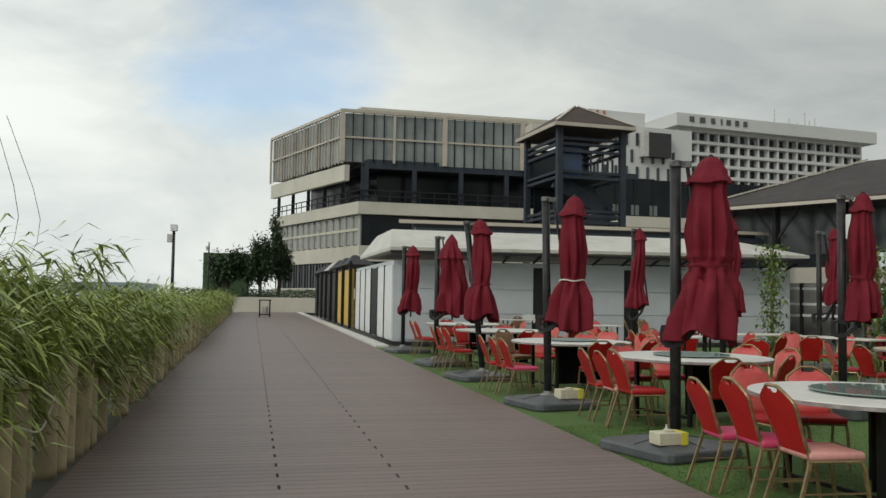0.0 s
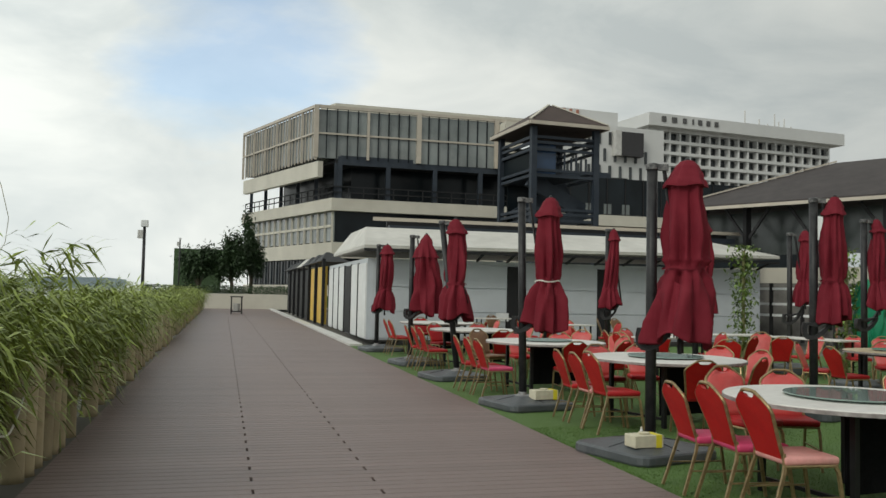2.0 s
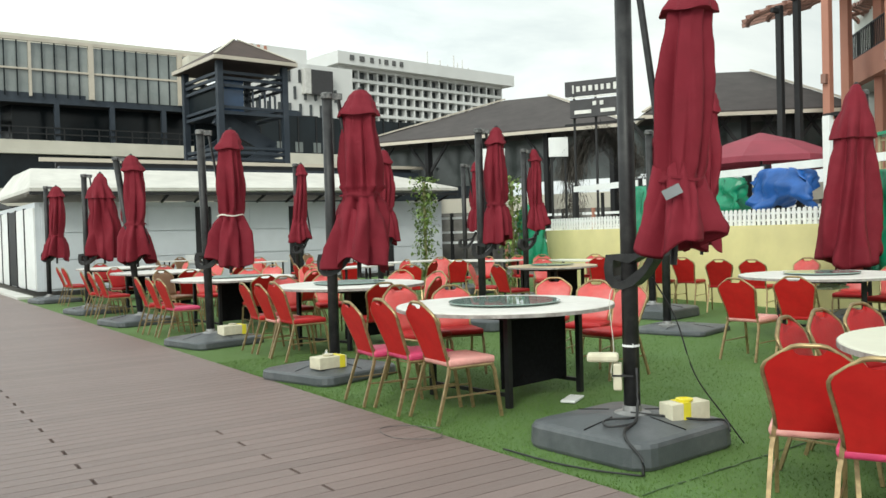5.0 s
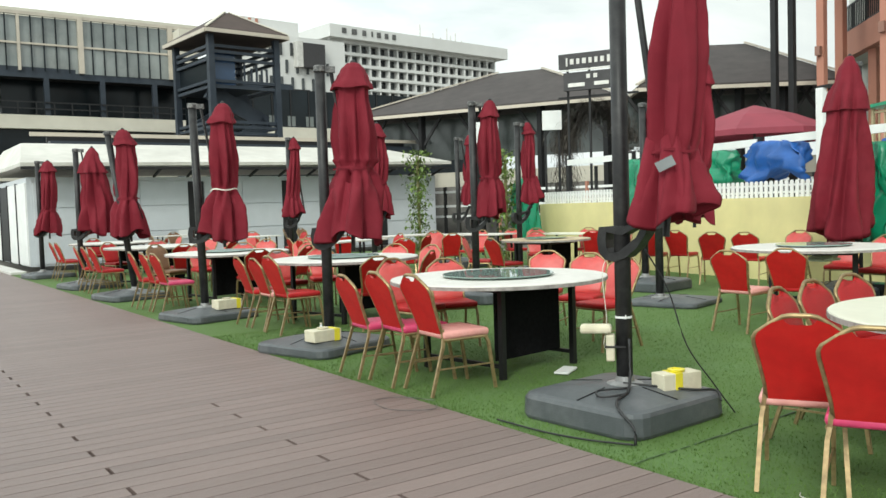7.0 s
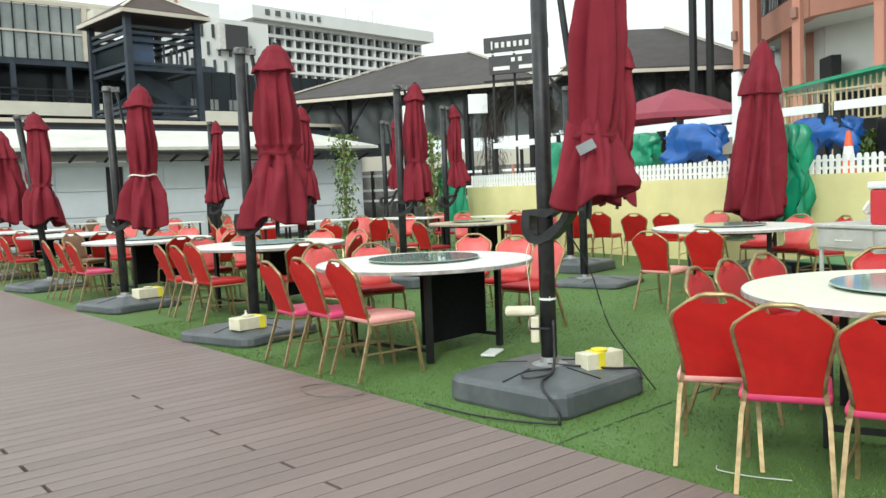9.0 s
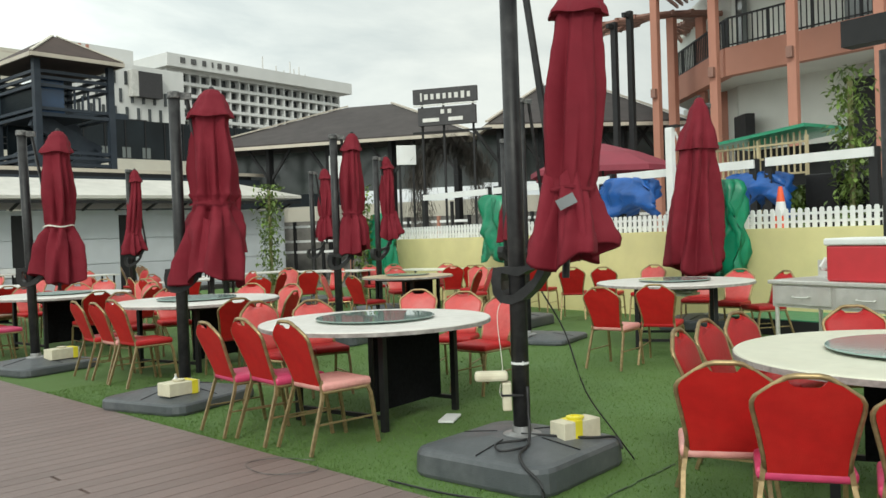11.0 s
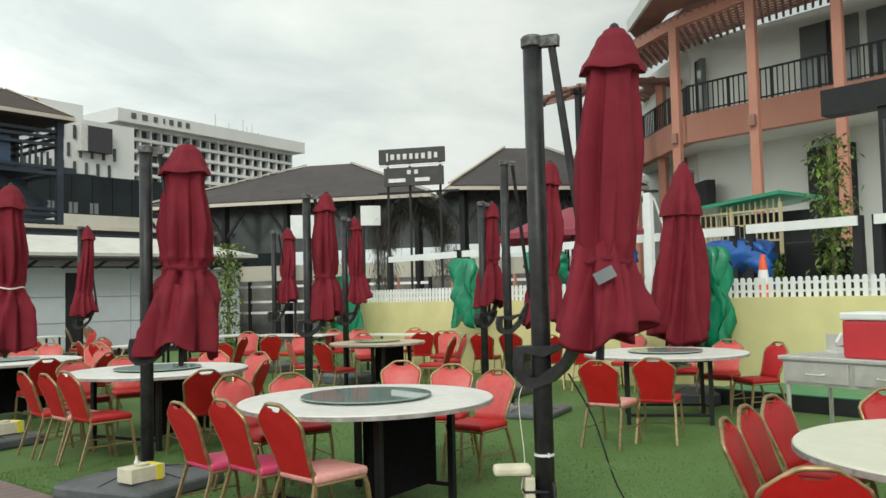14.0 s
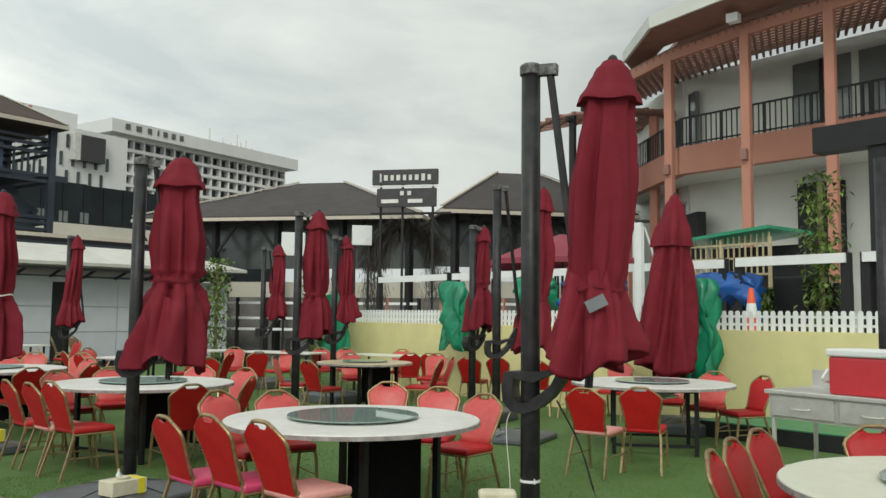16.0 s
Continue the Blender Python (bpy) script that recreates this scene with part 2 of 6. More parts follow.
M_TANFRAME = mat("tan_frame", (0.47, 0.42, 0.35), 0.6, vary=0.1, scale=1)
M_BLUESTEEL = mat("blue_grey_steel", (0.026, 0.034, 0.046), 0.5, vary=0.15, scale=1.2, stain=(0.07, 0.08, 0.095), stain_amount=0.4, stain_scale=0.5, spec=0.3)
# Pale tone and patches paint in the sky reflected in and seen through the glass.
M_ROOFGLASS = mat("weathered_roof_glass", (0.17, 0.19, 0.185), 0.14, vary=0.35, scale=0.3, spec=0.8, stain=(0.32, 0.33, 0.31), stain_amount=0.5, stain_scale=0.25)
M_NAVY = mat("blue_glazing", (0.03, 0.06, 0.12), 0.2, vary=0.2, scale=0.5)
M_HOTEL = mat("hotel_white", (0.60, 0.60, 0.585), 0.7, vary=0.04, scale=0.15, stain=(0.52, 0.52, 0.50), stain_amount=0.3, stain_scale=0.06)
M_HOTELWIN = mat("hotel_window", (0.04, 0.045, 0.048), 0.3, vary=0.3, scale=0.3, per_object=0.5)
M_SALMON = mat("salmon_plaster", (0.40, 0.185, 0.13), 0.75, vary=0.06, scale=1.2, stain=(0.38, 0.16, 0.10), stain_amount=0.4, stain_scale=0.5)
M_WALLW = mat("offwhite_plaster", (0.60, 0.61, 0.56), 0.75, vary=0.05, scale=1.0, stain=(0.48, 0.48, 0.44), stain_amount=0.3, stain_scale=0.4)
M_SLAT = mat("pergola_wood", (0.23, 0.12, 0.09), 0.6, vary=0.15, scale=3)
M_BAMBOO = mat("cream_post", (0.40, 0.335, 0.20), 0.7, vary=0.15, scale=7, bump=0.3, bump_scale=30, stain=(0.20, 0.17, 0.10), stain_amount=0.6, stain_scale=3.5, per_object=0.15)
M_LEAF = mat("bamboo_leaf", (0.25, 0.31, 0.062), 0.5, vary=0.3, scale=1.2, per_island=0.45)
M_LEAF_DARK = mat("tree_leaf", (0.036, 0.065, 0.024), 0.6, vary=0.3, scale=0.5, per_island=0.5)
M_VINE = mat("vine_leaf", (0.11, 0.17, 0.03), 0.5, vary=0.3, scale=2, per_island=0.5)
M_STALK = mat("stalk", (0.20, 0.19, 0.08), 0.6, vary=0.2, scale=6)
M_TWIG = mat("dry_twig", (0.075, 0.065, 0.055), 0.9, vary=0.3, scale=6, per_island=0.4)
M_ORANGE = mat("cone_orange", (0.75, 0.10, 0.03), 0.5)
M_SIGN = mat("sign_black", (0.035, 0.033, 0.035), 0.5, vary=0.2, scale=6)
M_LETTER = mat("sign_letters", (0.62, 0.61, 0.58), 0.6)
M_YPANEL = mat("ochre_panel", (0.62, 0.40, 0.05), 0.5, vary=0.1, scale=3)
M_KERB = mat("pale_kerb", (0.55, 0.54, 0.51), 0.75, vary=0.1, scale=4, stain=(0.36, 0.35, 0.33), stain_amount=0.5, stain_scale=1.2)
M_LAWN = mat("lawn", (0.07, 0.12, 0.035), 0.9, vary=0.3, scale=3)
M_BARK = mat("bark", (0.10, 0.08, 0.06), 0.9, vary=0.2, scale=6)
M_AWNING = mat("burgundy_awning", (0.22, 0.03, 0.05), 0.7, vary=0.12, scale=2)

# ---------------------------------------------------------------- mesh helpers


def thing(name, m, label, category, group="", kind=""):
    ob = new(name)
    ob.empty_display_size = 0.1
    ob.matrix_basis = m
    return tagged(ob, label, category, group, kind)


def mesh_of(name, bm, material, smooth=False):
    bmesh.ops.recalc_face_normals(bm, faces=bm.faces)
    me = bpy.data.meshes.new(name)
    if smooth:
        for f in bm.faces:
            f.smooth = True
    bm.to_mesh(me)
    bm.free()
    for one in material if isinstance(material, (list, tuple)) else [material]:
        me.materials.append(one)
    return me


def part(name, bm, material, parent, label="", smooth=False, m=None):
    ob = new(name, mesh_of(name, bm, material, smooth))
    ob.parent = parent
    if m is not None:
        ob.matrix_basis = m
    if label:
        ob["label"] = label
    return ob


def solo(name, bm, material, label, category, kind="", group="", smooth=False, m=None):
    ob = new(name, mesh_of(name, bm, material, smooth))
    if m is not None:
        ob.matrix_basis = m
    return tagged(ob, label, category, group, kind)


def box(bm, c, s, rz=0.0, bevel=0.0, m=None, index=0):
    """A box centred at c with size s; m overrides its pose."""
    mx = (m if m is not None else pose(*c, 0, 0, rz)) @ Matrix.Diagonal((*s, 1))
    made = bmesh.ops.create_cube(bm, size=1, matrix=mx)["verts"]
    fs = {f for v in made for f in v.link_faces}
    for f in fs:
        f.material_index = index
    if bevel:
        es = {e for v in made for e in v.link_edges}
        bmesh.ops.bevel(bm, geom=list(es), offset=bevel, segments=2, affect="EDGES", profile=0.5)
    return bm


def new_box(c, s, rz=0.0, bevel=0.0, m=None):
    return box(bmesh.new(), c, s, rz, bevel, m)


def beam(bm, a, b, w, h=None, up=(0, 0, 1)):
    """A rectangular bar from a to b."""
    a, b = Vector(a), Vector(b)
    d = b - a
    z = d.normalized()
    u = Vector(up)
    if abs(z.dot(u)) > 0.98:
        u = Vector((0, 1, 0))
    x = u.cross(z).normalized()
    y = z.cross(x)
    r = Matrix((x, y, z)).transposed().to_4x4()
    mx = Matrix.Translation((a + b) / 2) @ r @ Matrix.Diagonal((w, h or w, d.length, 1))
    bmesh.ops.create_cube(bm, size=1, matrix=mx)
    return bm


def rings(bm, loops, close=True, cap=True):
    """Skin a list of equal-length vertex loops."""
    vs = [[bm.verts.new(p) for p in loop] for loop in loops]
    n = len(vs[0])
    for a, b in zip(vs, vs[1:]):
        for i in range(n if close else n - 1):
            j = (i + 1) % n
            bm.faces.new((a[i], a[j], b[j], b[i]))
    if cap and close:
        bm.faces.new(vs[0][::-1])
        bm.faces.new(vs[-1])
    return bm


def tube(bm, pts, r, sides=8, square=False):
    """A round bar along points; r may be a list."""
    pts = [Vector(p) for p in pts]
    rs = r if isinstance(r, (list, tuple)) else [r] * len(pts)
    loops = []
    for i, p in enumerate(pts):
        d = (pts[min(i + 1, len(pts) - 1)] - pts[max(i - 1, 0)]).normalized()
        u = Vector((0, 0, 1)) if abs(d.z) < 0.95 else Vector((0, 1, 0))
        x = d.cross(u).normalized()
        y = x.cross(d)
        n = 4 if square else sides
        off = math.pi / 4 if square else 0
        loops.append([p + x * rs[i] * math.cos(off + k * math.tau / n) + y * rs[i] * math.sin(off + k * math.tau / n) for k in range(n)])
    return rings(bm, loops)


def lathe(bm, profile, sides=24, c=(0, 0, 0)):
    return rings(bm, [[(c[0] + r * math.cos(k * math.tau / sides), c[1] + r * math.sin(k * math.tau / sides), c[2] + z) for k in range(sides)] for r, z in profile])


def prism(bm, outline, a, b, axis="y"):
    """Extrude a closed outline of (u, v) between a and b along an axis."""
    put = {"y": lambda u, v, t: (u, t, v), "x": lambda u, v, t: (t, u, v), "z": lambda u, v, t: (u, v, t)}[axis]
    return rings(bm, [[put(u, v, a) for u, v in outline], [put(u, v, b) for u, v in outline]])


def bend(points, step=4):
    """A smooth Catmull-Rom line through points."""
    p = [Vector(q) for q in points]
    p = [p[0] * 2 - p[1]] + p + [p[-1] * 2 - p[-2]]
    out = []
    for i in range(1, len(p) - 2):
        for k in range(step):
            t = k / step
            a, b, c, d = p[i - 1], p[i], p[i + 1], p[i + 2]
            out.append(0.5 * ((2 * b) + (c - a) * t + (2 * a - 5 * b + 4 * c - d) * t * t + (3 * b - a - 3 * c + d) * t ** 3))
    return out + [p[-2]]

# ---------------------------------------------------------------- ground, deck, turf
DECK_L, DECK_R = -1.39, 3.31
bm = bmesh.new()
box(bm, (1498, 500, -0.35), (3003, 5000, 0.3))
solo("ground", bm, M_GROUND, "bare earth and paving that reaches the horizon", "ground", "structure")
bm = bmesh.new()
box(bm, (-1503, 500, -2.6), (2998, 5000, 0.3))
solo("water", bm, M_WATER, "grey calm sea beyond the deck edge", "water", "structure")
solo("sea_wall", new_box((-2.6, 30, -1.3), (1.6, 96, 2.2)), M_KERB, "low pale concrete sea wall under the planting", "wall", "structure")
bm = bmesh.new()
box(bm, (9.5, 9.0, -0.1), (12.4, 30.0, 0.19))
turf = solo("turf", bm, M_TURF, "bright green artificial turf under the dining tables", "turf", "structure")

# turf blades near the walk
rnd = random.Random(4)
vs, fs = [], []
for _ in range(52000):
    y = rnd.uniform(1.2, 9.5)
    x = DECK_R + 0.01 + rnd.random() ** 1.6 * 5.5
    a = rnd.uniform(0, math.tau)
    h, w = rnd.uniform(0.010, 0.018), 0.0034
    dx, dy = math.cos(a) * w, math.sin(a) * w
    lx, ly = rnd.uniform(-0.012, 0.012), rnd.uniform(-0.012, 0.012)
    k = len(vs)
    vs += [(x - dx, y - dy, -0.006), (x + dx, y + dy, -0.006), (x + lx, y + ly, h - 0.006)]
    fs.append((k, k + 1, k + 2))
me = bpy.data.meshes.new("grass_blades")
me.from_pydata(vs, [], fs)
me.materials.append(M_BLADE)
tagged(new("grass_blades", me), "short blades of artificial grass on the turf", "grass", kind="stuff")

bm = bmesh.new()
rnd = random.Random(9)
x = DECK_R + 0.03
while x < 9.0:
    w = rnd.uniform(0.05, 0.22)
    box(bm, (x + w / 2, 3.35 + 0.045 * (x - 3.3) + rnd.uniform(-0.006, 0.006), 0.002), (w, rnd.uniform(0.006, 0.014), 0.004), rnd.uniform(-4, 8))
    x += w + rnd.uniform(0.0, 0.05)
solo("turf_seam", bm, M_LEAF_DARK, "ragged dark seam between two turf rolls", "seam", "structure")

floor = solo("deck", new_box(((DECK_L + DECK_R) / 2, 24, -0.09), (DECK_R - DECK_L, 92, 0.12)), M_GAP,
             "reddish brown composite deck walkway beside the sea", "deck", "structure")
PITCH = 0.14


def joint_of(i):
    return {0: 2.152, 1: 1.157, 2: 0.22}[i % 3]


def deck_box(x0, x1):
    b = bmesh.new()
    box(b, ((x0 + x1) / 2, 0, -0.013), (x1 - x0, PITCH - 0.0075, 0.026))
    return b


# ---------------------------------------------------------------- bamboo planting along the sea
def post_mesh(h, r):
    b = bmesh.new()
    lathe(b, [(r * 1.03, 0), (r, 0.06), (r * 0.97, h - 0.01), (r * 0.9, h), (r * 0.72, h), (r * 0.7, h - 0.05)], 14)
    return b


rnd = random.Random(11)
post_kinds = [mesh_of("post", post_mesh(h, r), M_BAMBOO, True) for h, r in ((0.92, 0.098), (0.82, 0.085), (0.70, 0.09), (0.86, 0.075), (0.62, 0.08))]
y, i = 4.1, 0
while y < 62:
    ob = new("bamboo_post", rnd.choice(post_kinds))
    ob.matrix_basis = pose(DECK_L - 0.10 - rnd.uniform(-0.04, 0.10), y, 0, rnd.uniform(-1.5, 1.5), rnd.uniform(-1.5, 1.5), rnd.uniform(0, 360))
    tagged(ob, "cream weathered bamboo post standing at the deck edge", "post", "posts along the deck")
    y += rnd.choice((0.24, 0.33, 0.42, 0.55, 0.7)) * (1 if y < 25 else 2)
    i += 1
bm = bmesh.new()
tube(bm, bend([(DECK_L - 0.02, 6.1, 0.6), (DECK_L + 0.02, 6.5, 0.5), (DECK_L, 6.85, 0.52), (DECK_L - 0.02, 7.2, 0.66)]), 0.008, 6)
solo("rope", bm, M_ROPE, "pale rope slung between the bamboo posts", "rope")

vs, fs = [], []


def leaf(p, d, length, width, store_v, store_f, droop=0.3):
    """A narrow folded leaf from p along d."""
    d = d.normalized()
    s = d.cross(Vector((0, 0, 1)))
    s = s.normalized() if s.length > 0.01 else Vector((1, 0, 0))
    q = p + d * length * 0.5
    e = p + d * length + Vector((0, 0, -droop * length))
    k = len(store_v)
    store_v += [tuple(p), tuple(q + s * width), tuple(e), tuple(q - s * width)]
    store_f.append((k, k + 1, k + 2, k + 3))


stalk_bm = bmesh.new()
rnd = random.Random(21)


def bamboo_clump(x, y, top, n_leaf):
    n = rnd.randint(2, 4)
    for _ in range(n):
        bx, by = x + rnd.uniform(-0.3, 0.3), y + rnd.uniform(-0.3, 0.3)
        lean = Vector((rnd.uniform(0.0, 0.72), rnd.uniform(-0.2, 0.5), 0))
        h = top * rnd.uniform(0.75, 1.08)
        pts = [Vector((bx, by, -0.1)) + lean * (t ** 2) * 0.8 + Vector((0, 0, h * t)) for t in (0, 0.3, 0.6, 0.85, 1.0)]
        tube(stalk_bm, pts, [0.012, 0.011, 0.008, 0.005, 0.002], 5)
        for _ in range(n_leaf // n):
            t = 0.22 + 0.78 * rnd.random() ** 0.75
            c = Vector((bx, by, 0.1)) + lean * t * t * 0.8 + Vector((0, 0, h * t))
            c += Vector((rnd.gauss(0, 0.17), rnd.gauss(0, 0.17), rnd.gauss(0, 0.09))) * (1.25 - 0.5 * t)
            wind = Vector((rnd.uniform(0.1, 1.0), rnd.uniform(-0.5, 0.7), rnd.uniform(-0.5, 0.55)))
            leaf(c, wind, rnd.uniform(0.12, 0.32), rnd.uniform(0.008, 0.019), vs, fs, rnd.uniform(0.1, 0.5))


y = 2.2
while y < 62:
    near = y < 16
    bamboo_clump(-1.95 + rnd.uniform(-0.35, 0.28), y, rnd.uniform(1.2, 1.7) if y < 7.5 else rnd.uniform(0.95, 1.4) if y < 14 else rnd.uniform(1.1, 1.45), 760 if near else 330)
    bamboo_clump(-2.5 + rnd.uniform(-0.4, 0.3), y, rnd.uniform(0.95, 1.45), 480 if near else 230)
    y += 0.34 if near else 0.6
me = bpy.data.meshes.new("bamboo_foliage")
me.from_pydata(vs, [], fs)
me.materials.append(M_LEAF)
tagged(new("bamboo_foliage", me), "windblown yellow-green bamboo leaves along the deck", "bamboo", kind="stuff")
solo("bamboo_stalks", stalk_bm, M_STALK, "thin olive bamboo stalks in the planting strip", "bamboo", "stuff")
bm = bmesh.new()
for k in range(9):
    a = Vector((-2.6 + 0.1 * k, 5.6 + 0.25 * k, 1.5))
    tube(bm, bend([a, a + Vector((0.1, 0.2, 0.5)), a + Vector((0.35 - 0.07 * k, 0.3, 0.95 + 0.05 * k))], 3), 0.0028, 4)
solo("bare_twig", bm, M_STALK, "bare dry twigs sticking up over the planting", "twig", "stuff")

# low hills across the bay
hill_v, hill_f = [], []
for k in range(61):
    a = math.radians(-75 + k * 1.15)
    top = -2 + 30 * max(0.0, noise.noise(Vector((k * 0.13, 3.1, 0)))) + 5 * noise.noise(Vector((k * 0.6, 1.0, 0))) + 22 * math.exp(-((k - 58) / 5) ** 2)
    hill_v += [(2300 * math.sin(a), 2300 * math.cos(a), -6.0), (2300 * math.sin(a), 2300 * math.cos(a), max(2.0, top)), (2700 * math.sin(a), 2700 * math.cos(a), -6.0)]
for k in range(60):
    q = 3 * k
    hill_f += [(q, q + 3, q + 4, q + 1), (q + 1, q + 4, q + 5, q + 2)]
me = bpy.data.meshes.new("backdrop_hills")
me.from_pydata(hill_v, [], hill_f)
me.materials.append(mat("hazy_hill", (0.30, 0.36, 0.40), 0.9, vary=0.1, scale=0.01))
tagged(new("backdrop_hills", me), "hazy blue hills far across the bay", "hills", kind="structure")

# ---------------------------------------------------------------- chairs
BACK = [(0.168, 0.445), (0.176, 0.54), (0.200, 0.67), (0.220, 0.765), (0.221, 0.795), (0.207, 0.822), (0.14, 0.872), (0.08, 0.911), (0.045, 0.918)]


def on_back(u, v, off=0.0):
    return Vector((u, -0.20 - (v - 0.47) * 0.38 - off, v + off * 0.38))


def make_chair(seat_mat, front_mat, back_mat, label):
    ch = thing("banquet_chair", pose(0, 0, 0), label, "chair", "banquet chairs on the turf")
    b = bmesh.new()
    box(b, (0, 0.0, 0.452), (0.42, 0.42, 0.062), 0, 0.022)
    part("seat", b, seat_mat, ch, smooth=True)
    inner = [(u * 0.955, min(v, 0.872 if u < 0.16 else v)) for u, v in BACK[:-2]]
    inner += [(0.078, 0.893), (0.064, 0.874), (0.045, 0.864)]
    loop = inner + [(-u, v) for u, v in reversed(inner)]
    b = rings(bmesh.new(), [[on_back(u, v, 0.006) for u, v in loop], [on_back(u, v, 0.016) for u, v in loop]])
    part("backrest", b, back_mat, ch)
    small = [(u * 0.93, v) for u, v in loop]
    b = rings(bmesh.new(), [[on_back(u, v, 0.005) for u, v in loop], [on_back(u, v, -0.012) for u, v in loop], [on_back(u * 0.95, v, -0.022) for u, v in small]])
    part("back_cushion", b, front_mat, ch, smooth=True)
    path = [on_back(u, v) for u, v in BACK] + [on_back(-u, v) for u, v in reversed(BACK)]
    b = tube(bmesh.new(), path, 0.014, 6)
    part("back_frame", b, M_GOLD, ch, smooth=True)
    b = bmesh.new()
    beam(b, on_back(-0.168, 0.462), on_back(0.168, 0.462), 0.02, 0.022)
    part("back_rail", b, M_GOLD, ch)
    b = tube(bmesh.new(), [(-0.195, -0.2, 0.415), (-0.195, 0.19, 0.415), (0.195, 0.19, 0.415), (0.195, -0.2, 0.415)], 0.013, 6)
    part("seat_frame", b, M_GOLD, ch)
    for sx in (-1, 1):
        part("leg", tube(bmesh.new(), [(sx * 0.176, -0.205, 0.50), (sx * 0.186, -0.20, 0.42), (sx * 0.196, -0.215, 0.36), (sx * 0.215, -0.33, 0.0)], 0.016, square=True), M_GOLD, ch)
        part("leg", tube(bmesh.new(), [(sx * 0.195, 0.175, 0.42), (sx * 0.2, 0.2, 0.37), (sx * 0.205, 0.255, 0.0)], 0.016, square=True), M_GOLD, ch)
        b = bmesh.new()
        beam(b, (sx * 0.204, -0.268, 0.20), (sx * 0.203, 0.225, 0.20), 0.010, 0.012)
        part("stretcher", b, M_GOLD, ch)
    return ch


CH_RED = make_chair(M_RED_SHADED, M_RED_SHADED, M_RED, "red banquet chair with a worn gold metal frame")
CH_PINK = make_chair(M_PINK, M_RED_FADED_LIT, M_RED, "red-backed banquet chair with a magenta vinyl seat")
CH_PALE = make_chair(M_PALE, M_RED_SHADED, M_RED, "red-backed banquet chair with a pale pink seat cover")
CH_BROWN = make_chair(M_BROWN, M_BROWN, M_BROWN, "brown vinyl banquet chair with a gold frame")
CH_FADED_LIT = make_chair(M_RED_SHADED, M_RED_FADED_LIT, M_RED, "red banquet chair with a faded pinkish front cushion")
KINDS = dict(f=CH_FADED_LIT, r=CH_RED, p=CH_PINK, w=CH_PALE, b=CH_BROWN)
used = set()


def chair(x, y, face, kind="r"):
    """A chair at x, y whose sitter would look along the heading face (degrees from +y towards +x)."""
    m = pose(x, y, 0, 0, 0, -face) @ Matrix.Scale(0.95, 4)
    if kind not in used:
        used.add(kind)
        KINDS[kind].matrix_basis = m
        return KINDS[kind]
    return copy_thing(KINDS[kind], m)


def towards(x, y, cx, cy):
    return math.degrees(math.atan2(cx - x, cy - y))


# ---------------------------------------------------------------- tables
def make_table(top_mat, r, cx, cy, turn, label, glass=0.0, glass_mat_=None, cloth=True):
    t = thing("round_table", pose(cx, cy, 0, 0, 0, turn), label, "table", "round dining tables")
    b = bmesh.new()
    lathe(b, [(r - 0.006, 0.728), (r, 0.732), (r, 0.752), (r - 0.004, 0.758), (r - 0.03, 0.7605), (0.02, 0.7605)], 72)
    part("tabletop", b, top_mat, t, smooth=False)
    b = bmesh.new()
    rings(b, [[((r + o) * math.cos(k * math.tau / 72), (r + o) * math.sin(k * math.tau / 72), z) for k in range(72)] for o, z in ((-0.01, 0.722), (0.004, 0.724), (0.004, 0.7515), (-0.002, 0.7515))], cap=False)
    part("edge_band", b, M_EDGE, t, "chipped grey edge band")
    s = r * 0.48
    for sx in (-1, 1):
        for sy in (-1, 1):
            b = bmesh.new()
            beam(b, (sx * s, sy * s, 0), (sx * s, sy * s, 0.724), 0.045)
            part("leg", b, M_BLACK, t)
    for sx in (-1, 1):
        b = bmesh.new()
        beam(b, (sx * s, -s, 0.70), (sx * s, s, 0.70), 0.03, 0.045)
        part("rail", b, M_BLACK, t)
        b = bmesh.new()
        beam(b, (sx * s, -s, 0.10), (sx * s, s, 0.10), 0.03, 0.03)
        part("foot_rail", b, M_BLACK, t)
        b = bmesh.new()
        beam(b, (-s, sx * s, 0.70), (s, sx * s, 0.70), 0.03, 0.045)
        part("rail", b, M_BLACK, t)
    if cloth:
        b = bmesh.new()
        box(b, (0.02, -s * 0.7, 0.40), (s * 1.8, 0.02, 0.56))
        box(b, (s * 0.72, 0, 0.40), (0.02, s * 1.3, 0.56))
        part("skirt", b, M_NET, t, "sagging black mesh skirt")
    if glass:
        g = thing("lazy_susan", pose(cx, cy, 0.7605), "round green-tinted glass turntable on a dining table", "turntable", "glass turntables")
        b = bmesh.new()
        lathe(b, [(glass - 0.003, 0.016), (glass, 0.018), (glass, 0.024), (glass - 0.003, 0.026), (0.01, 0.026)], 64)
        part("glass_disc", b, glass_mat_ or M_GLASS, g)
        b = bmesh.new()
        lathe(b, [(0.12, 0.0), (0.12, 0.008), (0.05, 0.0155)], 24)
        part("bearing", b, M_FLANGE, g)
    return t


T1 = (4.56, 5.95)
T2 = (5.17, 9.8)
T3 = (4.92, 13.12)
T3B = (5.01, 17.23)
T3C = (5.19, 21.06)
T4 = (9.36, 6.0)
T5 = (9.75, 11.1)
TR = (4.75, 2.06)
make_table(M_TABLE, 0.91, *T1, 8, "large round white laminate table with a chipped edge", 0.47)
make_table(M_TABLE, 0.94, *T2, 15, "large round white laminate table on black legs", 0.45, M_GLASS_FROST)
make_table(M_TABLE, 0.94, *T3, 5, "round white laminate table on black legs", 0.42, M_GLASS_FROST)
make_table(M_TABLE, 0.95, *T3B, 25, "round white laminate table on black legs")
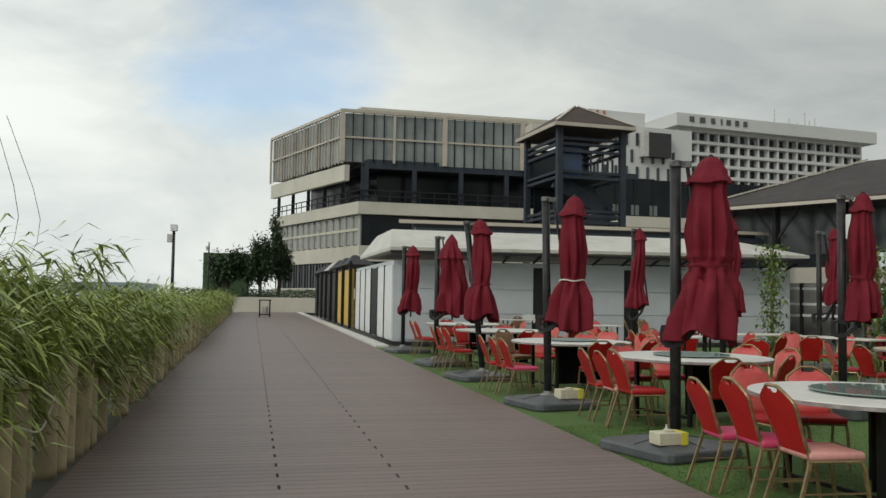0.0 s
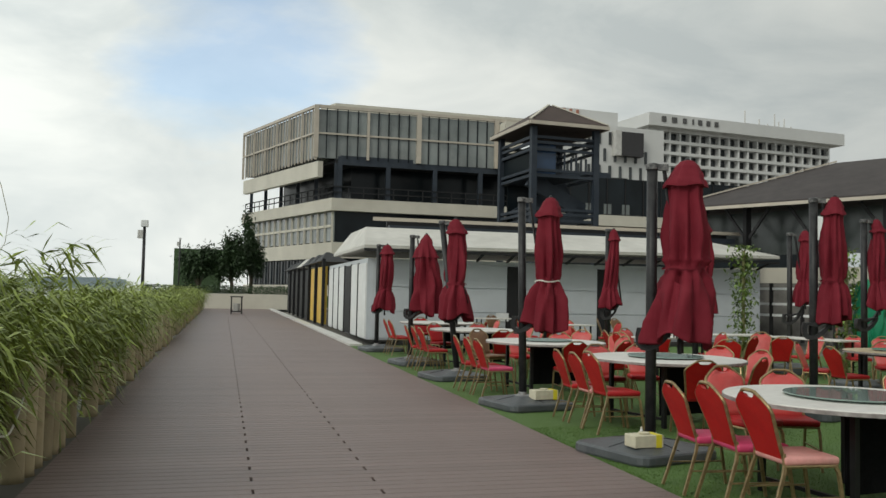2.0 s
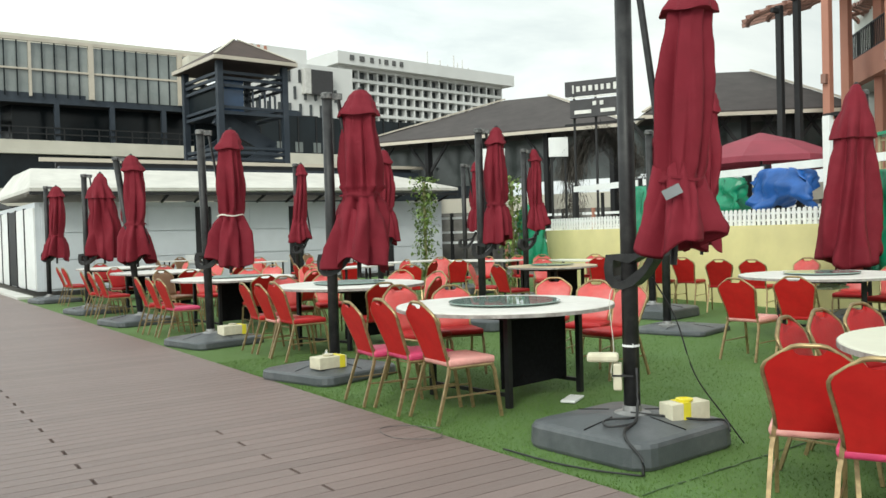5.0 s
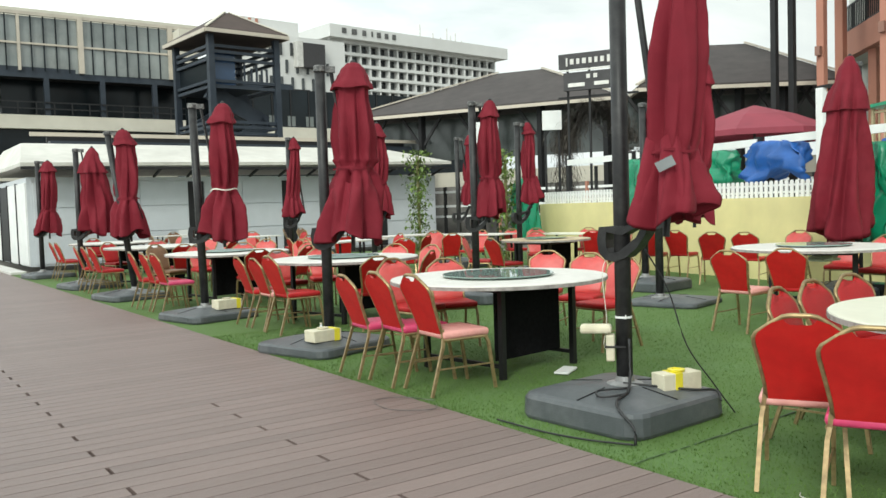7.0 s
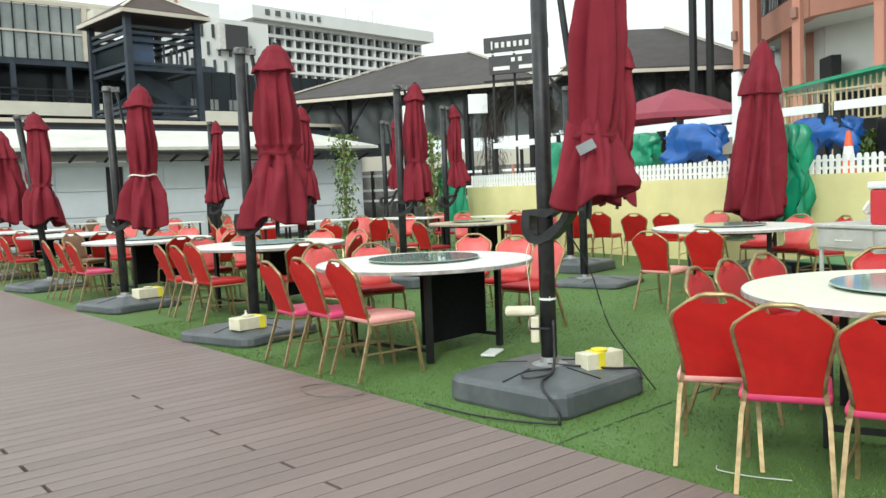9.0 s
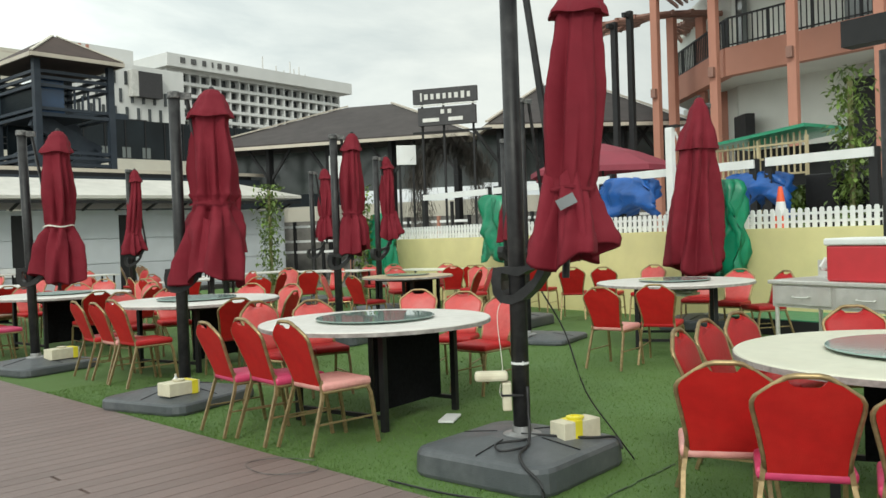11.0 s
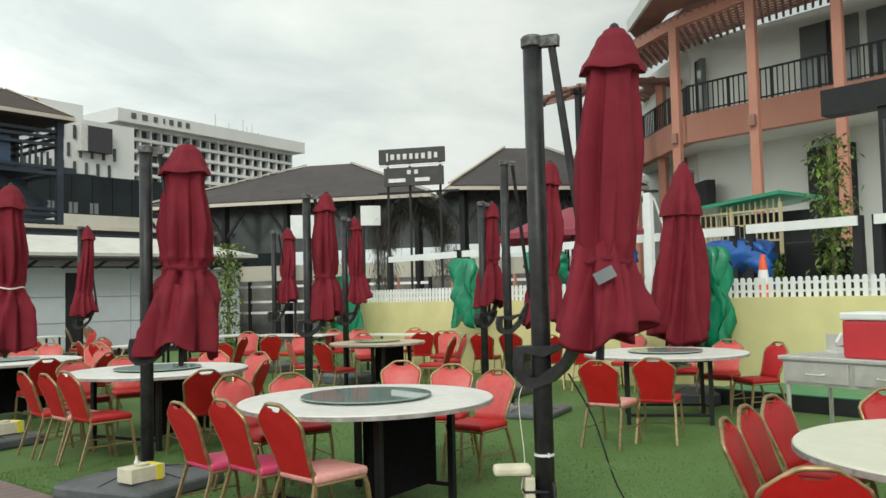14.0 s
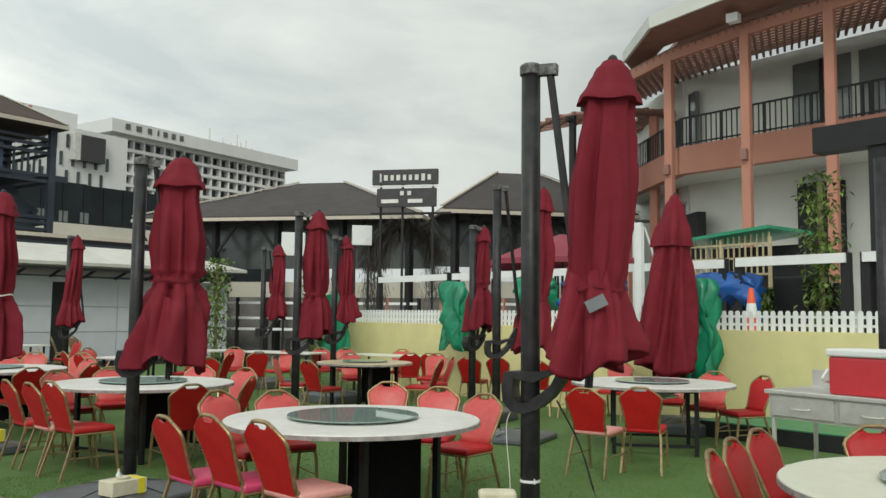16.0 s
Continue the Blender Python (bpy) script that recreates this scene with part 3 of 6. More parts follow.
make_table(M_TABLE, 0.98, *T3C, 40, "round white laminate table on black legs")
make_table(M_TABLE, 0.92, *T4, 30, "round table under a clear plastic sheet", 0.42, M_GLASS_FROST, False)
make_table(M_TABLE_WOOD, 0.75, *T5, 10, "round tan laminate table with a glass turntable", 0.36, M_GLASS_FROST)
make_table(M_TABLE_CREAM, 0.91, *TR, 20, "large round cream laminate table near the deck", 0.47, M_GLASS_FROST)

# chairs round the tables: x, y, heading, kind
for x, y, f, k in ((3.75, 5.50, 94, "w"), (3.71, 5.96, 95, "p"), (3.67, 6.42, 96, "p"),
                   (4.40, 6.98, 172, "f"), (4.92, 7.10, 200, "f"), (6.20, 7.22, 232, "f"), (6.08, 6.52, 242, "f"), (5.80, 5.94, 268, "f"),
                   (4.20, 9.13, 90, "r"), (4.20, 9.58, 92, "w"), (4.20, 10.06, 95, "r"),
                   (4.95, 8.78, 12, "r"), (5.68, 9.12, 326, "r"), (6.42, 10.05, 258, "f"), (6.40, 10.75, 232, "f"), (4.90, 10.85, 178, "f"), (5.50, 10.98, 198, "f"),
                   (3.85, 12.3, 88, "p"), (3.83, 12.76, 92, "r"), (3.79, 13.21, 95, "r"), (4.9, 12.1, 4, "r"), (5.65, 12.4, 330, "r"),
                   (4.39, 14.32, 155, "b"), (5.04, 14.53, 182, "f"), (5.66, 14.36, 205, "f"), (6.11, 13.33, 260, "f"),
                   (3.86, 16.04, 88, "r"), (3.85, 16.58, 92, "r"), (3.83, 17.12, 95, "r"), (4.55, 18.24, 160, "r"), (5.47, 18.6, 195, "f"), (6.26, 17.32, 270, "f"), (5.0, 15.6, 10, "r"),
                   (4.09, 20.23, 88, "r"), (4.07, 20.75, 92, "r"), (5.09, 22.37, 180, "r"), (6.52, 21.36, 270, "f"),
                   (3.8, 2.68, 60, "w"), (3.67, 2.26, 64, "p"), (3.69, 1.78, 72, "p"),
                   (4.52, 2.93, 168, "r"), (4.98, 3.02, 176, "r"), (5.45, 3.06, 184, "r"), (5.91, 2.71, 235, "r"),
                   (7.60, 5.70, 84, "w"), (8.08, 5.44, 72, "r"), (10.75, 6.45, 250, "f"), (10.42, 5.80, 266, "f"), (10.12, 5.25, 302, "r"),
                   (8.75, 10.92, 92, "r"), (8.95, 11.85, 140, "f"), (10.55, 12.15, 208, "f"), (10.05, 10.18, 335, "r"), (10.68, 10.46, 308, "r"), (11.45, 11.2, 250, "f")):
    chair(x, y, f, k)
# further seats between the shed and the yellow wall
for x, y, f, k in ((7.25, 14.73, 90, "r"), (7.44, 15.57, 100, "f"), (8.23, 16.47, 160, "f"), (9.06, 15.13, 270, "r"), (6.5, 15.5, 220, "f"), (6.85, 14.7, 228, "f"),
                   (7.45, 20.25, 90, "r"), (7.65, 21.21, 100, "r"), (9.13, 22.13, 190, "f"), (9.63, 20.75, 270, "r"), (7.35, 24.57, 90, "b"), (8.29, 26.0, 170, "b"), (11.0, 23.6, 120, "b"), (11.6, 23.9, 160, "b"),
                   (9.75, 13.95, 20, "r"), (10.75, 14.5, 262, "f"), (10.35, 15.3, 215, "f"), (11.62, 14.1, 205, "f"), (12.0, 13.85, 215, "f"),
                   (8.6, 16.2, 20, "r"), (7.35, 16.9, 100, "r"), (7.8, 17.3, 115, "r"), (6.0, 12.75, 300, "r"), (5.9, 16.2, 320, "r"), (8.95, 14.0, 330, "r"), (6.3, 18.3, 240, "f"),
                   (5.85, 20.3, 300, "r"), (8.1, 12.9, 40, "r"), (12.35, 12.75, 232, "f"), (11.7, 11.95, 42, "r"), (12.0, 11.6, 62, "r"), (11.6, 10.35, 70, "r"), (11.9, 9.95, 76, "r"), (11.55, 7.7, 262, "f"), (11.35, 8.9, 60, "r"), (11.45, 8.3, 72, "r")):
    chair(x, y, f, k)


def long_table(x, y, length, turn, mat_, label):
    t = thing("long_table", pose(x, y, 0, 0, 0, turn), label, "table", "long side tables")
    part("tabletop", new_box((0, 0, 0.735), (length, 0.6, 0.03), 0, 0.006), mat_, t)
    for sx in (-1, 1):
        for sy in (-1, 1):
            b = bmesh.new()
            beam(b, (sx * (length / 2 - 0.12), sy * 0.24, 0), (sx * (length / 2 - 0.12), sy * 0.24, 0.72), 0.035)
            part("leg", b, M_BLACK, t)
    return t


long_table(8.22, 15.07, 1.5, 20, M_TABLE, "long white table with black steel legs")
long_table(8.5, 20.81, 1.4, 10, M_TABLE, "long white table with black steel legs")
long_table(11.2, 14.9, 1.7, -75, M_TABLE, "long narrow table with black legs near the wall")
long_table(12.0, 12.5, 1.9, -80, M_TABLE_CREAM, "long narrow table with black legs near the wall")
long_table(9.9, 16.2, 2.4, 5, M_TABLE, "long white buffet table on thin legs")
long_table(8.11, 25.64, 1.2, 0, M_TABLE, "small white table by the shed wall")

# ---------------------------------------------------------------- parasols


def canopy_mesh(tip, hem, radius, tie, seed, open_=False):
    """Folded cloth hanging from tip to the hem height; tie is the share of the length where it is bound."""
    r0 = random.Random(seed)
    n, length = 96, tip[2] - hem[2]
    levels = [(0.0, 0.03), (0.008, 0.075), (0.04, 0.125), (0.09, 0.17), (0.142, 0.222), (0.150, 0.226), (0.1505, 0.172), (0.2, 0.172), (0.3, 0.20), (0.42, 0.225), (0.55, 0.225)]
    if open_:
        levels = [(0.0, 0.02), (0.008, 0.05), (0.08, 0.12), (0.25, 0.235), (0.30, 0.26), (0.3005, 0.215), (0.45, 0.245), (0.65, 0.29), (0.8, 0.315), (0.92, 0.325), (1.0, 0.325)]
    else:
        levels += [(tie - 0.06, 0.21), (tie - 0.012, 0.192), (tie, 0.188), (tie + 0.012, 0.196), (tie + 0.07, 0.25), (tie + 0.14, 0.30), (0.965, 0.345), (1.0, 0.35)]
    levels = sorted(set(v for v in levels if open_ or not (tie - 0.11 < v[0] < tie - 0.061 and v[1] == 0.225)))
    fine = []
    for i, (p, q) in enumerate(zip(levels, levels[1:])):
        fine.append(p)
        for f in ((0.33, 0.67) if q[0] - p[0] > 0.03 else ()):
            fine.append((p[0] + (q[0] - p[0]) * f, p[1] + (q[1] - p[1]) * (0.5 - 0.5 * math.cos(math.pi * f))))
    levels = fine + [levels[-1]]
    radius *= 0.76
    ph = [r0.uniform(0, math.tau) for _ in range(6)]
    loops = []
    ax = Vector(hem) - Vector(tip)
    for t, rr in levels:
        rr *= radius / 0.305
        c = Vector(tip) + ax * t
        c.x += 0.02 * math.sin(5 * t + ph[4]) * (t > 0.1)
        amp = 0.04 + 0.27 * min(1, t * 2.4) * (1.0 if t > 0.1502 else 0.35)
        if abs(t - tie) < 0.02 and not open_:
            amp = 0.10
        loop = []
        for k in range(n):
            a = k * math.tau / n
            tw = 1.7 * t * math.sin(ph[4])
            w = (2 * abs(math.cos(4 * a + ph[0] + tw)) - 1) * 0.55 + (1 - 2 * abs(math.sin(2.5 * a + ph[1] - 1.7 * tw + 0.25 * math.sin(9 * t)))) * 0.5
            w += (1 - 2 * abs(math.sin(5.5 * a + ph[2] + 3 * t + 0.5 * math.sin(7 * t + ph[0])))) * 0.24 + math.cos(2 * a + ph[3] + 3 * t) * 0.22
            r = rr * (1 + amp * (w - 0.4))
            zz = c.z
            if t > 0.85:
                zz += (0.10 * math.cos(2 * a + ph[5]) + 0.045 * math.cos(5 * a + ph[1])) * (t - 0.85) / 0.15 * length * 0.35
            if 0.13 < t < 0.1503:
                zz += 0.010 * math.cos(4 * a + ph[0])
            loop.append(Vector((c.x + r * math.cos(a), c.y + r * math.sin(a), zz)))
        loops.append(loop)
    last = loops[-1]
    c = sum(last, Vector()) / n
    loops.append([c + (p - c) * 0.93 + Vector((0, 0, 0.012)) for p in last])
    loops.append([c + (p - c) * 0.5 + Vector((0, 0, 0.30 * length)) for p in last])
    b = bmesh.new()
    vsl = [[b.verts.new(p) for p in loop] for loop in loops]
    for a, d in zip(vsl, vsl[1:]):
        for i in range(n):
            b.faces.new((a[i], a[(i + 1) % n], d[(i + 1) % n], d[i]))
    for loop, (t, rr) in zip(vsl, levels):
        if abs(t - (0.30 if open_ else 0.15)) < 0.001:
            for i in range(n):
                b.edges.get((loop[i], loop[(i + 1) % n])).smooth = False
    b.faces.new(vsl[0][::-1])
    b.faces.new(vsl[-1])
    return b


def base_mesh(s, h):
    """A square weighted base with cut corners and a sloping top."""
    b = bmesh.new()

    e = 0.62 if h > 0.16 else 0.5

    def sq(k, z, cut):
        q = s / 2 * k
        c = cut
        pts = []
        for sx, sy in ((1, 1), (-1, 1), (-1, -1), (1, -1)):
            corner = [(sx * (q - c + c * math.cos(g * math.pi / 8)), sy * (q - c + c * math.sin(g * math.pi / 8))) for g in range(5)]
            pts += corner if sx * sy > 0 else corner[::-1]
        return [(x, y, z) for x, y in pts]
    rings(b, [sq(0.985, 0, 0.14), sq(1.0, 0.02, 0.14), sq(0.99, h * e, 0.14), sq(0.965, h * (e + 0.11), 0.14), sq(0.90, h * (e + 0.17), 0.12), sq(0.3, h, 0.04), sq(0.15, h, 0.02)])
    return b


def parasol(pole, ph, base, base_turn, tip, hem, radius=0.30, tie=0.70, seed=0, open_=False, detail=1, lean=(0, 0), base_h=0.19, label="", rope=False, base_size=1.0):
    """A folded cantilever parasol: pole foot (x, y), pole height, base centre, canopy tip and hem points."""
    px, py = pole
    u = thing("parasol", pose(px, py, 0), label or "folded burgundy cantilever parasol on a charcoal pole", "parasol", "folded parasols")
    bx, by = base[0] - px, base[1] - py
    bp = part("base", base_mesh(base_size, base_h), M_BASE, u, "grey plastic weighted base", m=pose(bx, by, 0, 0, 0, base_turn))
    b = bmesh.new()
    rim = base_h * (0.80 if base_h > 0.16 else 0.67)
    beam(b, (0.17 * base_size, 0, base_h - 0.0005), (0.44 * base_size, 0, rim + 0.003), 0.006, 0.006)
    part("seam", b, M_DARK, bp)
    for ang in (90, 180, 270):
        q = part("seam", beam(bmesh.new(), (0.17 * base_size, 0, base_h - 0.0005), (0.44 * base_size, 0, rim + 0.003), 0.006, 0.006), M_DARK, bp)
        q.matrix_basis = pose(0, 0, 0, 0, 0, ang)
    b = bmesh.new()
    lathe(b, [(0.115, base_h - 0.03), (0.115, base_h + 0.004), (0.09, base_h + 0.012), (0.062, base_h + 0.016), (0.058, base_h + 0.05)], 24)
    part("flange", b, M_FLANGE, u, smooth=False)
    lx, ly = lean
    top = Vector((lx, ly, ph))
    b = tube(bmesh.new(), [(0, 0, base_h), top * 0.5 + Vector((0, 0, base_h / 2)), top], 0.052, 20)
    part("pole", b, M_POLE, u, smooth=True)
    to = Vector((tip[0] - px - lx, tip[1] - py - ly, 0))
    d = to.normalized() if to.length > 0.02 else Vector((1, 0, 0))
    b = bmesh.new()
    lathe(b, [(0.058, -0.055), (0.062, -0.05), (0.062, -0.005), (0.05, 0.008), (0.01, 0.012)], 20, tuple(top))
    beam(b, top + d * 0.04 + Vector((0, 0, -0.03)), top + d * 0.15 + Vector((0, 0, -0.035)), 0.05, 0.06)
    part("cap", b, M_CAP, u, "scuffed pole cap")
    grip = Vector((lx * 0.4, ly * 0.4, min(1.12, ph * 0.4)))
    b = bmesh.new()
    beam(b, top + d * 0.11 + Vector((0, 0, -0.05)), grip + d * 0.30 + Vector((0, 0, 0.22)), 0.024, 0.035)
    part("strut", b, M_POLE, u)
    b = bmesh.new()
    side = Vector((-d.y, d.x, 0))
    outline = ((-0.13, 0.08), (-0.145, 0.0), (-0.135, -0.08), (-0.09, -0.13), (-0.02, -0.14), (0.06, -0.11), (0.13, -0.05), (0.19, 0.03), (0.215, 0.11), (0.15, 0.105), (0.05, 0.085), (-0.05, 0.085))
    mid = Vector((0.02, -0.01))
    prof = []
    for ox, oz in outline:
        o2 = Vector((ox, oz))
        i2 = o2 + (mid - o2).normalized() * 0.062
        prof.append([b.verts.new(grip + d * v.x + Vector((0, 0, v.y)) + side * w) for v, w in ((o2, -0.062), (o2, 0.062), (i2, 0.062), (i2, -0.062))])
    for p, q in zip(prof, prof[1:] + prof[:1]):
        for i in range(4):
            b.faces.new((p[i], p[(i + 1) % 4], q[(i + 1) % 4], q[i]))
    bmesh.ops.recalc_face_normals(b, faces=b.faces)
    part("bracket", beam(bmesh.new(), grip + d * 0.16 + Vector((0, 0, 0.06)), grip + d * 0.26 + Vector((0, 0, 0.23)), 0.05, 0.05), M_POLE, u)
    part("handle", b, M_POLE, u)
    t = Vector((tip[0] - px, tip[1] - py, tip[2]))
    h = Vector((hem[0] - px, hem[1] - py, hem[2]))
    cn = part("canopy", canopy_mesh(t, h, radius, tie, seed, open_), M_CANVAS, u, smooth=True)
    b = bmesh.new()
    lathe(b, [(0.012, -0.02), (0.03, 0.0), (0.02, 0.02), (0.004, 0.03)], 12, tuple(t))
    part("finial", b, M_POLE, u)
    if not open_:
        c = t + (h - t) * tie
        k = radius * 0.76 / 0.305 * 0.205
        b = rings(bmesh.new(), [[c + Vector((k * math.cos(q * math.tau / 24), k * math.sin(q * math.tau / 24), z + 0.01 * math.sin(q))) for q in range(24)] for z in (-0.008, 0.008)], cap=False)
        part("tie", b, M_ROPE if rope else M_CANVAS, u)
    b = tube(bmesh.new(), [(h.x, h.y, h.z - 0.12), t + (h - t) * 0.6], 0.022, 8)
    part("mast", b, M_POLE, u)
    for q in range(8):
        a = q * math.tau / 8
        e = Vector((h.x + 0.11 * math.cos(a), h.y + 0.11 * math.sin(a), h.z + 0.03))
        part("rib", tube(bmesh.new(), [e, t + (h - t) * 0.55], 0.008, 4), M_POLE, u)
    return u


parasol((4.08, 4.09), 2.88, (4.06, 4.10), 4, (4.20, 3.65, 2.86), (4.06, 3.72, 1.26), 0.30, 0.76, 1, base_h=0.2, base_size=0.96)
parasol((3.95, 7.89), 2.77, (3.86, 7.83), 16, (4.23, 7.72, 2.8), (4.17, 7.74, 1.07), 0.38, 0.60, 2, base_h=0.15)
parasol((3.85, 11.18), 2.78, (3.89, 11.18), 12, (4.13, 10.99, 2.78), (4.09, 11.02, 1.04), 0.34, 0.64, 3, rope=True, base_h=0.15, lean=(-0.05, 0.02))
parasol((3.92, 14.72), 2.75, (3.87, 14.83), 10, (3.85, 14.75, 2.78), (3.9, 14.73, 1.06), 0.35, 0.66, 4, base_h=0.15, lean=(-0.28, 0.16))
parasol((3.72, 17.65), 2.67, (3.88, 17.76), 8, (3.98, 17.48, 2.69), (4.01, 17.46, 1.07), 0.4, 0.66, 5, open_=True, base_h=0.15)
parasol((3.72, 21.62), 2.68, (3.86, 21.74), 8, (3.92, 21.5, 2.68), (3.89, 21.53, 1.02), 0.35, 0.68, 6, base_h=0.15)
parasol((7.34, 9.9), 2.81, (7.43, 10.01), 20, (7.56, 9.77, 2.83), (7.51, 9.79, 1.23), 0.27, 0.68, 7)
parasol((8.01, 17.4), 2.95, (8.01, 17.4), 0, (8.12, 17.34, 2.95), (8.06, 17.37, 1.27), 0.27, 0.78, 8)
parasol((7.9, 13.66), 2.84, (7.94, 13.64), 10, (7.99, 13.6, 2.89), (8, 13.6, 1.23), 0.29, 0.65, 9)
parasol((8.64, 7.7), 3.11, (8.87, 7.67), 15, (9.11, 7.33, 3.1), (8.96, 7.39, 1.11), 0.3, 0.70, 10, base_h=0.10)
parasol((10.02, 9.16), 2.82, (10.1, 9.15), 10, (10.23, 9.12, 2.82), (10.13, 9.15, 1.32), 0.26, 0.60, 11)
parasol((11.32, 15.72), 2.88, (11.41, 15.66), 0, (11.6, 15.6, 2.94), (11.56, 15.55, 1.43), 0.27, 0.7, 12)
parasol((10.37, 12.51), 2.87, (10.48, 12.49), 0, (10.58, 12.46, 2.88), (10.56, 12.38, 1.39), 0.24, 0.74, 13)
parasol((11.07, 6.39), 3.08, (11.02, 6.47), 0, (10.93, 6.42, 3.16), (10.96, 6.59, 0.8), 0.46, 0.7, 14, open_=True)

# ---------------------------------------------------------------- yellow wall, picket fence, upper terrace
WN = Vector((0.9854, -0.170, 0))         # away from the deck
WD = Vector((-0.170, -0.9854, 0))        # along the wall
WC = Vector((11.88, 6.15, 0))
W_ANG = math.degrees(math.atan2(WD.y, WD.x))


def on_wall(s, off, z):
    return WC + WD * s + WN * off + Vector((0, 0, z))


def wall_box(s0, s1, o0, o1, z0, z1):
    c = on_wall((s0 + s1) / 2, (o0 + o1) / 2, (z0 + z1) / 2)
    return new_box(tuple(c), (s1 - s0, o1 - o0, z1 - z0), W_ANG)


solo("wall_yellow", wall_box(-9.4, 7, 0, 0.2, -0.05, 1.34), M_YWALL, "pale yellow plastered retaining wall behind the turf", "wall", "structure")
solo("terrace", wall_box(-9.4, 14, 0.2, 24, -0.1, 1.28), M_KERB, "raised paved terrace behind the yellow wall", "terrace", "structure")
fence = thing("picket_fence", Matrix.Translation(on_wall(0, 0.1, 1.34)) @ pose(0, 0, 0, 0, 0, W_ANG), "low white picket fence on the yellow wall", "fence", "", "structure")
for z in (0.08, 0.19):
    part("rail", new_box((-1.2, 0.02, z), (16.2, 0.025, 0.035)), M_WHITE, fence)
pk = mesh_of("picket", prism(bmesh.new(), [(-0.031, 0), (0.031, 0), (0.031, 0.245), (0.016, 0.268), (-0.016, 0.268), (-0.031, 0.245)], -0.012, 0.008), M_WHITE)
s = -9.3
while s < 6.9:
    ob = new("picket", pk)
    ob.parent = fence
    ob.matrix_basis = pose(s, 0, 0)
    s += 0.105
solo("stage", wall_box(0.25, 7, -1.0, -0.003, -0.01, 0.2), M_GREENTARP, "low platform with a green covering and dark front", "platform", "structure")
solo("stage_front", wall_box(0.25, 7, -1.03, -1.003, -0.01, 0.19), M_DARK, "dark kick board of the low platform", "board", "structure")

# white rail with dark posts on the terrace
rail = thing("white_railing", Matrix.Translation(on_wall(0, 0.75, 1.28)) @ pose(0, 0, 0, 0, 0, W_ANG), "white beam railing with black posts on the terrace", "railing", "", "structure")
for a, b_, z in ((-9.3, -6.9, 1.02), (-6.7, -3.4, 1.02), (-3.2, -0.45, 1.04), (-0.25, 1.37, 1.05), (1.59, 6.9, 1.05)):
    part("beam", new_box(((a + b_) / 2, 0, z), (b_ - a, 0.05, 0.13)), M_WHITE, rail)
for x in (-9.35, -6.95, -6.65, -3.42, -3.18, -0.49, -0.23, 1.35, 1.61):
    part("post", new_box((x, 0.06, 0.56), (0.12, 0.1, 1.12)), M_DARK, rail)
for x in (-8.6, -5.1):
    part("post", new_box((x, 0.3, 0.45), (0.06, 0.06, 0.9)), M_DARK, rail)
wp = thing("white_post", Matrix.Translation(on_wall(-1.70, 0.35, 1.28)), "tall white metal post with a slanted brace", "post")
part("upright", new_box((0, 0, 0.85), (0.13, 0.10, 1.75), W_ANG, 0.01), M_WHITE, wp)
part("brace", beam(bmesh.new(), (0.06, -0.06, 1.66), (0.32, -0.3, 0.55), 0.03), M_STEEL, wp)
part("cap", new_box((0.04, -0.04, 1.745), (0.2, 0.12, 0.04), W_ANG), M_DARK, wp)


def drape(name, s0, s1, off, z0, z1, material, label, seed, sag=0.12, thick=0.16):
    """A crumpled tarpaulin over something on the terrace."""
    r0 = random.Random(seed)
    n = 44
    loops = []
    for k, (zf, wf) in enumerate(((0.0, 0.86), (0.1, 1.02), (0.22, 0.94), (0.36, 1.0), (0.5, 0.9), (0.64, 0.98), (0.78, 0.88), (0.9, 0.8), (0.97, 0.62), (1.0, 0.4))):
        loop = []
        for q in range(n):
            a = q * math.tau / n
            x = (s0 + s1) / 2 + (s1 - s0) / 2 * wf * max(-1, min(1, 1.25 * math.cos(a)))
            o = off + thick * wf * max(-1, min(1, 1.25 * math.sin(a)))
            w = 0.055 * math.sin(4 * a + seed + zf * 5) + 0.04 * (1 - 2 * abs(math.sin(5.5 * a + 2 * seed - zf * 3))) + 0.03 * math.sin(13 * zf + seed + 2 * a) + r0.uniform(-0.012, 0.012)
            z = z0 + (z1 - z0) * zf - sag * (1 - zf) * math.sin(3 * a + seed) - sag * 0.6 * zf * math.cos(2 * (x - s0) + seed)
            loop.append(on_wall(x + w, o + w * 0.7, z))
        loops.append(loop)
    b2 = rings(bmesh.new(), loops)
    return solo(name, b2, material, label, "tarpaulin", smooth=True)


drape("blue_tarpaulin", -3.61, -2.40, 0.8, 1.71, 2.24, M_BLUETARP, "crumpled blue tarpaulin over furniture on the terrace", 2)
drape("green_tarpaulin", -4.77, -3.94, 0.8, 1.68, 2.30, M_GREENTARP, "crumpled green tarpaulin over furniture on the terrace", 5)
drape("blue_tarpaulin", -1.17, 0.03, 0.9, 1.66, 2.09, M_BLUETARP, "sagging blue tarpaulin hung behind the railing", 8, 0.2)
drape("green_cover", -0.40, 0.01, -0.30, 0.62, 2.00, M_GREENTARP, "green plastic sheet hanging beside a parasol", 3, 0.1, 0.12)
drape("green_cover", -5.55, -5.01, -0.4, 0.94, 2.12, M_GREENTARP, "green plastic sheet wrapped round a stand", 4, 0.1, 0.1)
drape("green_cover", -9.45, -8.58, -0.6, 0.57, 1.99, M_GREENTARP, "green plastic sheet wrapped round a stand", 6, 0.1, 0.12)
